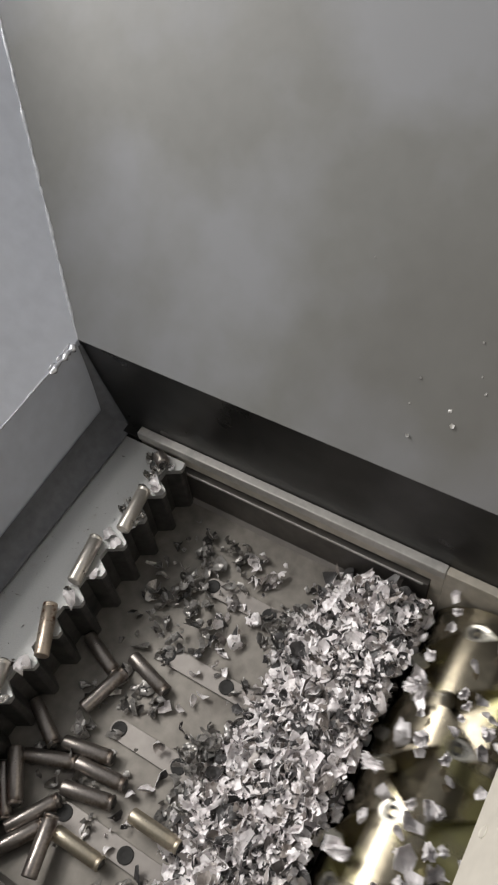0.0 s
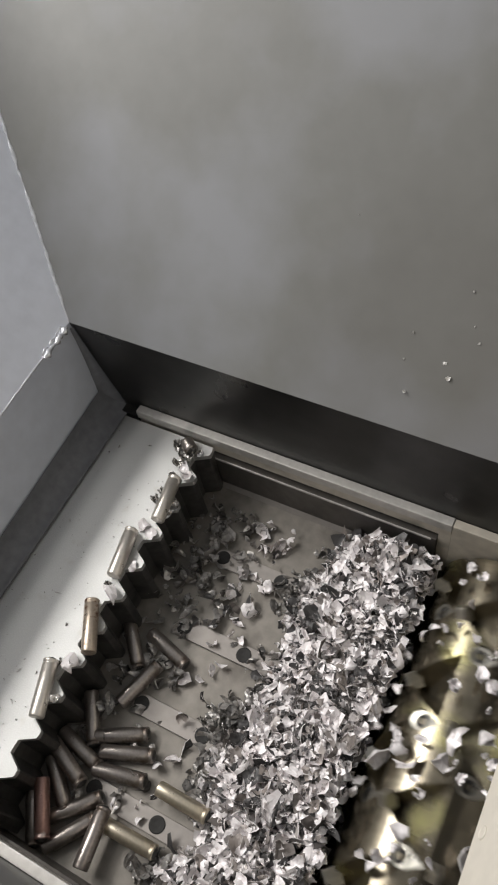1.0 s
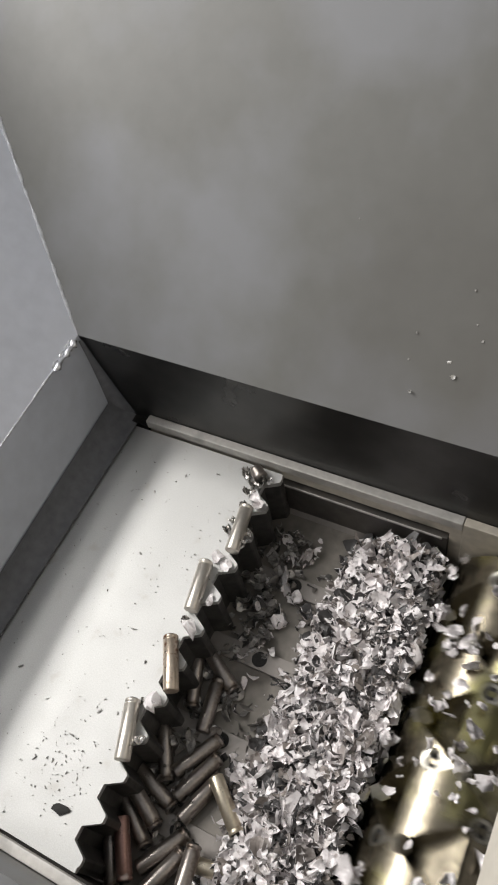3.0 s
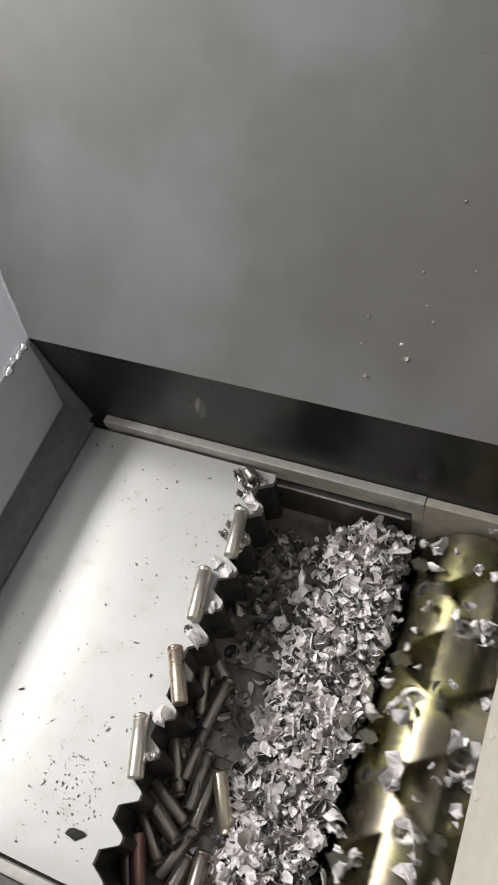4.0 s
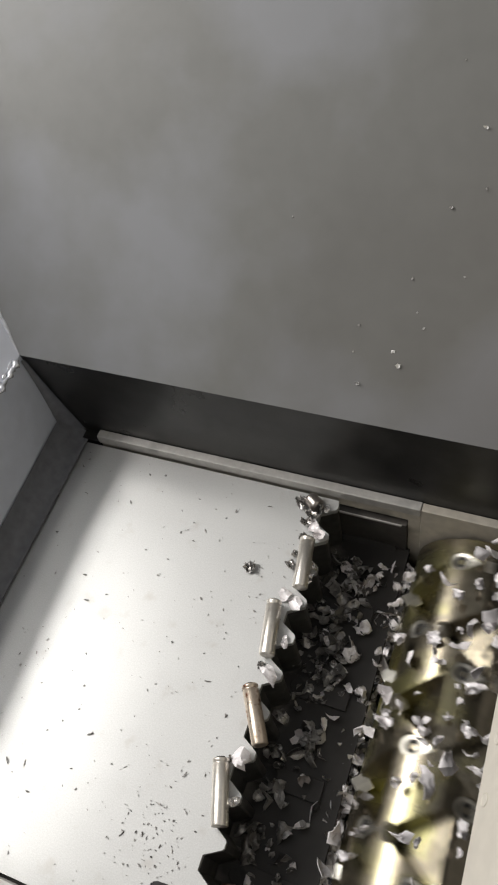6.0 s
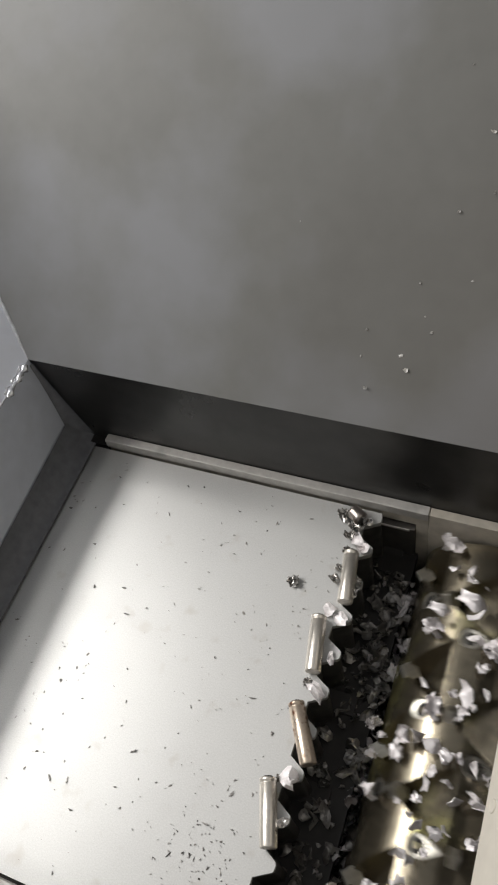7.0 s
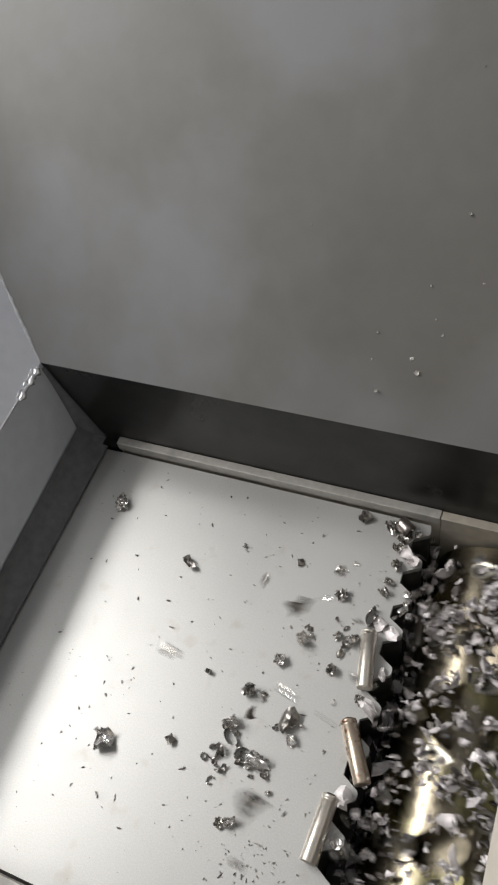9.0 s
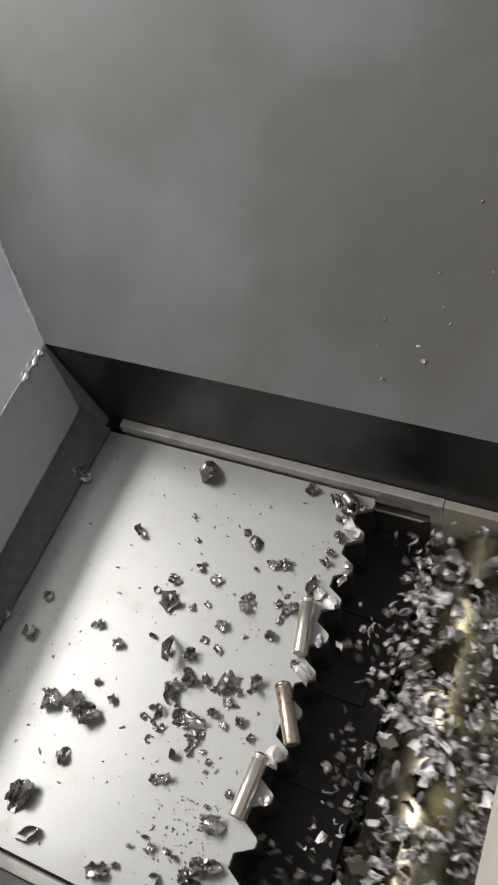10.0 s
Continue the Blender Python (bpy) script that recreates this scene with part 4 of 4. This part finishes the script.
def motions():
    walk(ram, [(t, pose(d, 0, 0)) for t, d in RAM])
    walk(crumbs, [(t, pose(d, 0, 0)) for t, d in RAM])
    walk(rotor, [(k / 10, Matrix.Translation((AXIS_X, 0, AXIS_Z)) @ Matrix.Rotation(radians(52.0 * k), 4, "Y")) for k in range(101)])
    steps = [k / 2 for k in range(21)]
    rng = random.Random(71)

    # what lies on the ram goes with it
    for n, (ob, (x, y, head, _)) in enumerate(zip(ram_cells, ON_RAM)):
        rows = []
        for t, d in RAM:
            m = pose(x + d, y, 0.009, 0, 0, head)
            if n == 0 and t > 8.85:
                f = min(1, (t - 8.85) / 0.5)
                m = pose(0.438 + 0.02 * f, y, 0.009 - 0.30 * f, 0, 40 * f, head)
            if n == 3 and t > 8.05:
                m = pose(x + d - 0.004, y + 0.003, 0.009, 0, 0, 87)
            rows.append((t, m))
        walk(ob, rows)
    for ob, x, y, head in caught:
        walk(ob, [(t, pose(x + d, y, 0.0005, 0, 0, head)) for t, d in RAM])
    walk(flake_near, [(t, pose(0.030 + d, -0.464, 0.002, 0, 0, 20)) for t, d in RAM])

    # thrown scraps: in the heap, then a short flight, then on the ram
    for ob, x, y, land, head in thrown:
        start = land - 0.34
        x0, y0 = 0.436, max(-0.48, min(-0.03, y + rng.uniform(-0.06, 0.06)))
        x1 = x + ram_at(land)
        rows = [(0.0, pose(x0, y0, -0.20, 0, 0, head)), (start, pose(x0, y0, -0.20, 0, 0, head)), (start + 0.06, pose(x0 - 0.004, y0, -0.02, 20, 10, head))]
        for k in range(1, 7):
            f = k / 7
            rows.append((start + 0.06 + f * (land - start - 0.06), pose(x0 + (x1 - x0) * f, y0 + (y - y0) * f, 0.0 + 0.5 * f * (1 - f), 200 * (1 - f), 120 * (1 - f), head)))
        rows.append((land, pose(x1, y, 0.0005, 0, 0, head)))
        rows += [(t, pose(x + d, y, 0.0005, 0, 0, head)) for t, d in RAM if t > land + 0.05]
        walk(ob, rows)

    # one flake sails over the ram and slides to rest on it; two pale chips hop over the heap
    rows = [(0.0, pose(0.436, -0.05, -0.20)), (3.45, pose(0.436, -0.05, -0.20)), (3.55, pose(0.410, -0.04, 0.05, 60)), (3.68, pose(0.345, -0.03, 0.24, 140, 40)),
            (3.8, pose(0.288, -0.021, 0.33, 210, 80, 20)), (3.9, pose(0.243, -0.028, 0.28, 270, 110, 20)), (4.0, pose(0.185, -0.026, 0.15, 330, 60, 20)),
            (4.1, pose(0.160, -0.050, 0.010, 360, 20, 20)), (4.2, pose(0.166, -0.090, 0.0005, 360, 0, 20)), (4.3, pose(0.1875, -0.119, 0.0005, 360, 0, 20))]
    walk(flake, rows + [(t, pose(d - 0.001, -0.119, 0.0005, 360, 0, 20)) for t, d in RAM if t > 4.4])
    for ob, hop, rest in ((hoppers[0], ((1.3, 0.440, -0.016, 0.03), (1.4, 0.388, -0.024, 0.10), (1.5, 0.370, -0.031, 0.10), (1.6, 0.350, -0.030, 0.06), (1.7, 0.342, -0.030, 0.0)), (0.340, -0.040, -0.040)),
                          (hoppers[1], ((1.25, 0.430, -0.030, 0.02), (1.4, 0.331, -0.046, 0.12), (1.5, 0.261, -0.086, 0.05)), (0.235, -0.105, FLOOR + 0.012))):
        rows = [(0.0, pose(0.45, -0.05, -0.21)), (hop[0][0] - 0.15, pose(0.45, -0.05, -0.21))]
        rows += [(t, pose(x, y, z, 300 * (t - 1.2), 170 * (t - 1.2), 40)) for t, x, y, z in hop]
        rows += [(1.8, pose(*rest, 170, 100, 40)), (2.4, pose(*rest, 170, 100, 40)), (4.5, pose(max(rest[0] + 0.02, 0.36), rest[1], -0.055, 170, 100, 40)), (6.5, pose(0.43, rest[1], -0.21, 170, 100, 40)),
                 (10.0, pose(0.43, rest[1], -0.21, 170, 100, 40))]
        walk(ob, rows)

    # cells and scraps on the floor are pushed along by the ram and drawn under the rotor
    walk(stub, [(t, pose(0.0478 + d, -0.0165, 0.0094, 0, 0, -35)) for t, d in RAM])
    for ob, up, way in floor_cells:
        rows = [(t, pose(x, y, FLOOR + up, 0, 0, head)) for t, x, y, head in way]
        t0, x0, y0, head0 = way[-1]
        aim = -76 if head0 < 0 else 98
        for t in (4.5, 5.0, 5.5, 6.0, 6.5, 7.0, 8.0, 10.0):
            f = ease((t - t0) / 1.5)
            head = head0 + (aim - head0) * f
            push = front_at(min(t, 8.5)) - 0.004 + 0.030 * abs(math.cos(radians(head))) + 0.6 * max(0.0, x0 - front_at(t0)) * (1 - 0.5 * f)
            gone = ease((push - 0.335) / 0.055)
            rows.append((t, pose(min(max(x0, push), 0.43), y0, FLOOR + up - 0.16 * gone, 0, 0, head)))
        walk(ob, rows)
    for ob, cx in litters:
        rows = []
        for t in steps:
            push = front_at(min(t, 8.5)) + 0.012 + 0.25 * (cx - 0.12)
            gone = ease((push - 0.40) / 0.05)
            rows.append((t, pose(min(max(cx, push), 0.446), 0, -0.02 * gone)))
        walk(ob, rows)

    # the heap is pressed together against the rotor and drawn in
    for ob, cx, cy in heaps:
        wob, rows = rng.uniform(0, TAU), []
        for t in steps:
            back = ease((t - 8.9) / 0.7)
            edge = front_at(t) + 0.026 - 0.010 * ease((t - 2.5) / 2.0) + 0.006 * back
            x = cx if edge < 0.25 else edge + (cx - 0.25) / 0.181 * (0.430 - edge) if edge < 0.430 else 0.430
            sink = 0.105 * ease((front_at(min(t, 8.5)) + 0.10 * (0.40 - cx) - 0.292) / 0.09) - 0.006 * back
            near = ease((cx - 0.36) / 0.07)
            sink += 0.026 * ease((t - 2.0) / 2.0) * max(0.0, 1 - (cx - 0.262) / 0.10)
            sink *= 1 + 0.5 * ease((t - 5.6) / 1.2)
            sink *= 1.0 if round((cx + cy) * 1000) % 3 else 1.35
            rows.append((t, pose(x + near * 0.002 * math.sin(7 * t + wob), cy + near * 0.003 * math.sin(5 * t + wob), -sink + near * 0.002 * math.sin(9 * t + wob))))
        walk(ob, rows)

    # chips carried round and tossed over the rotor
    for ob, y, at, speed, hop, begin in riders + sprays:
        spin, sway, rows = rng.uniform(-260, 260), rng.uniform(0, TAU), []
        for k in range(101):
            t = k / 10
            go = max(0.0, t - begin)
            p = radians((at if begin == 0 else 150 + at / 9) + speed * go + 15 * math.sin(3.1 * t + sway))
            a = p - 0.55 * math.sin(p)
            up = max(0.0, math.cos(a + 0.25))
            r = DRUM + 0.009 + hop * up * (0.6 + 0.4 * math.sin(6 * t + sway))
            drift = (at / 360) * 0.045 * ease((t - 8.7) / 1.0) * up if begin else 0.0
            m = Matrix.Translation((AXIS_X + r * math.sin(a) - drift, y + 0.02 * math.sin(1.7 * t + sway), AXIS_Z + r * math.cos(a)))
            rows.append((t, m @ pose(0, 0, 0, spin * go, 0.6 * spin * go + 40, at)))
        walk(ob, rows)


motions()
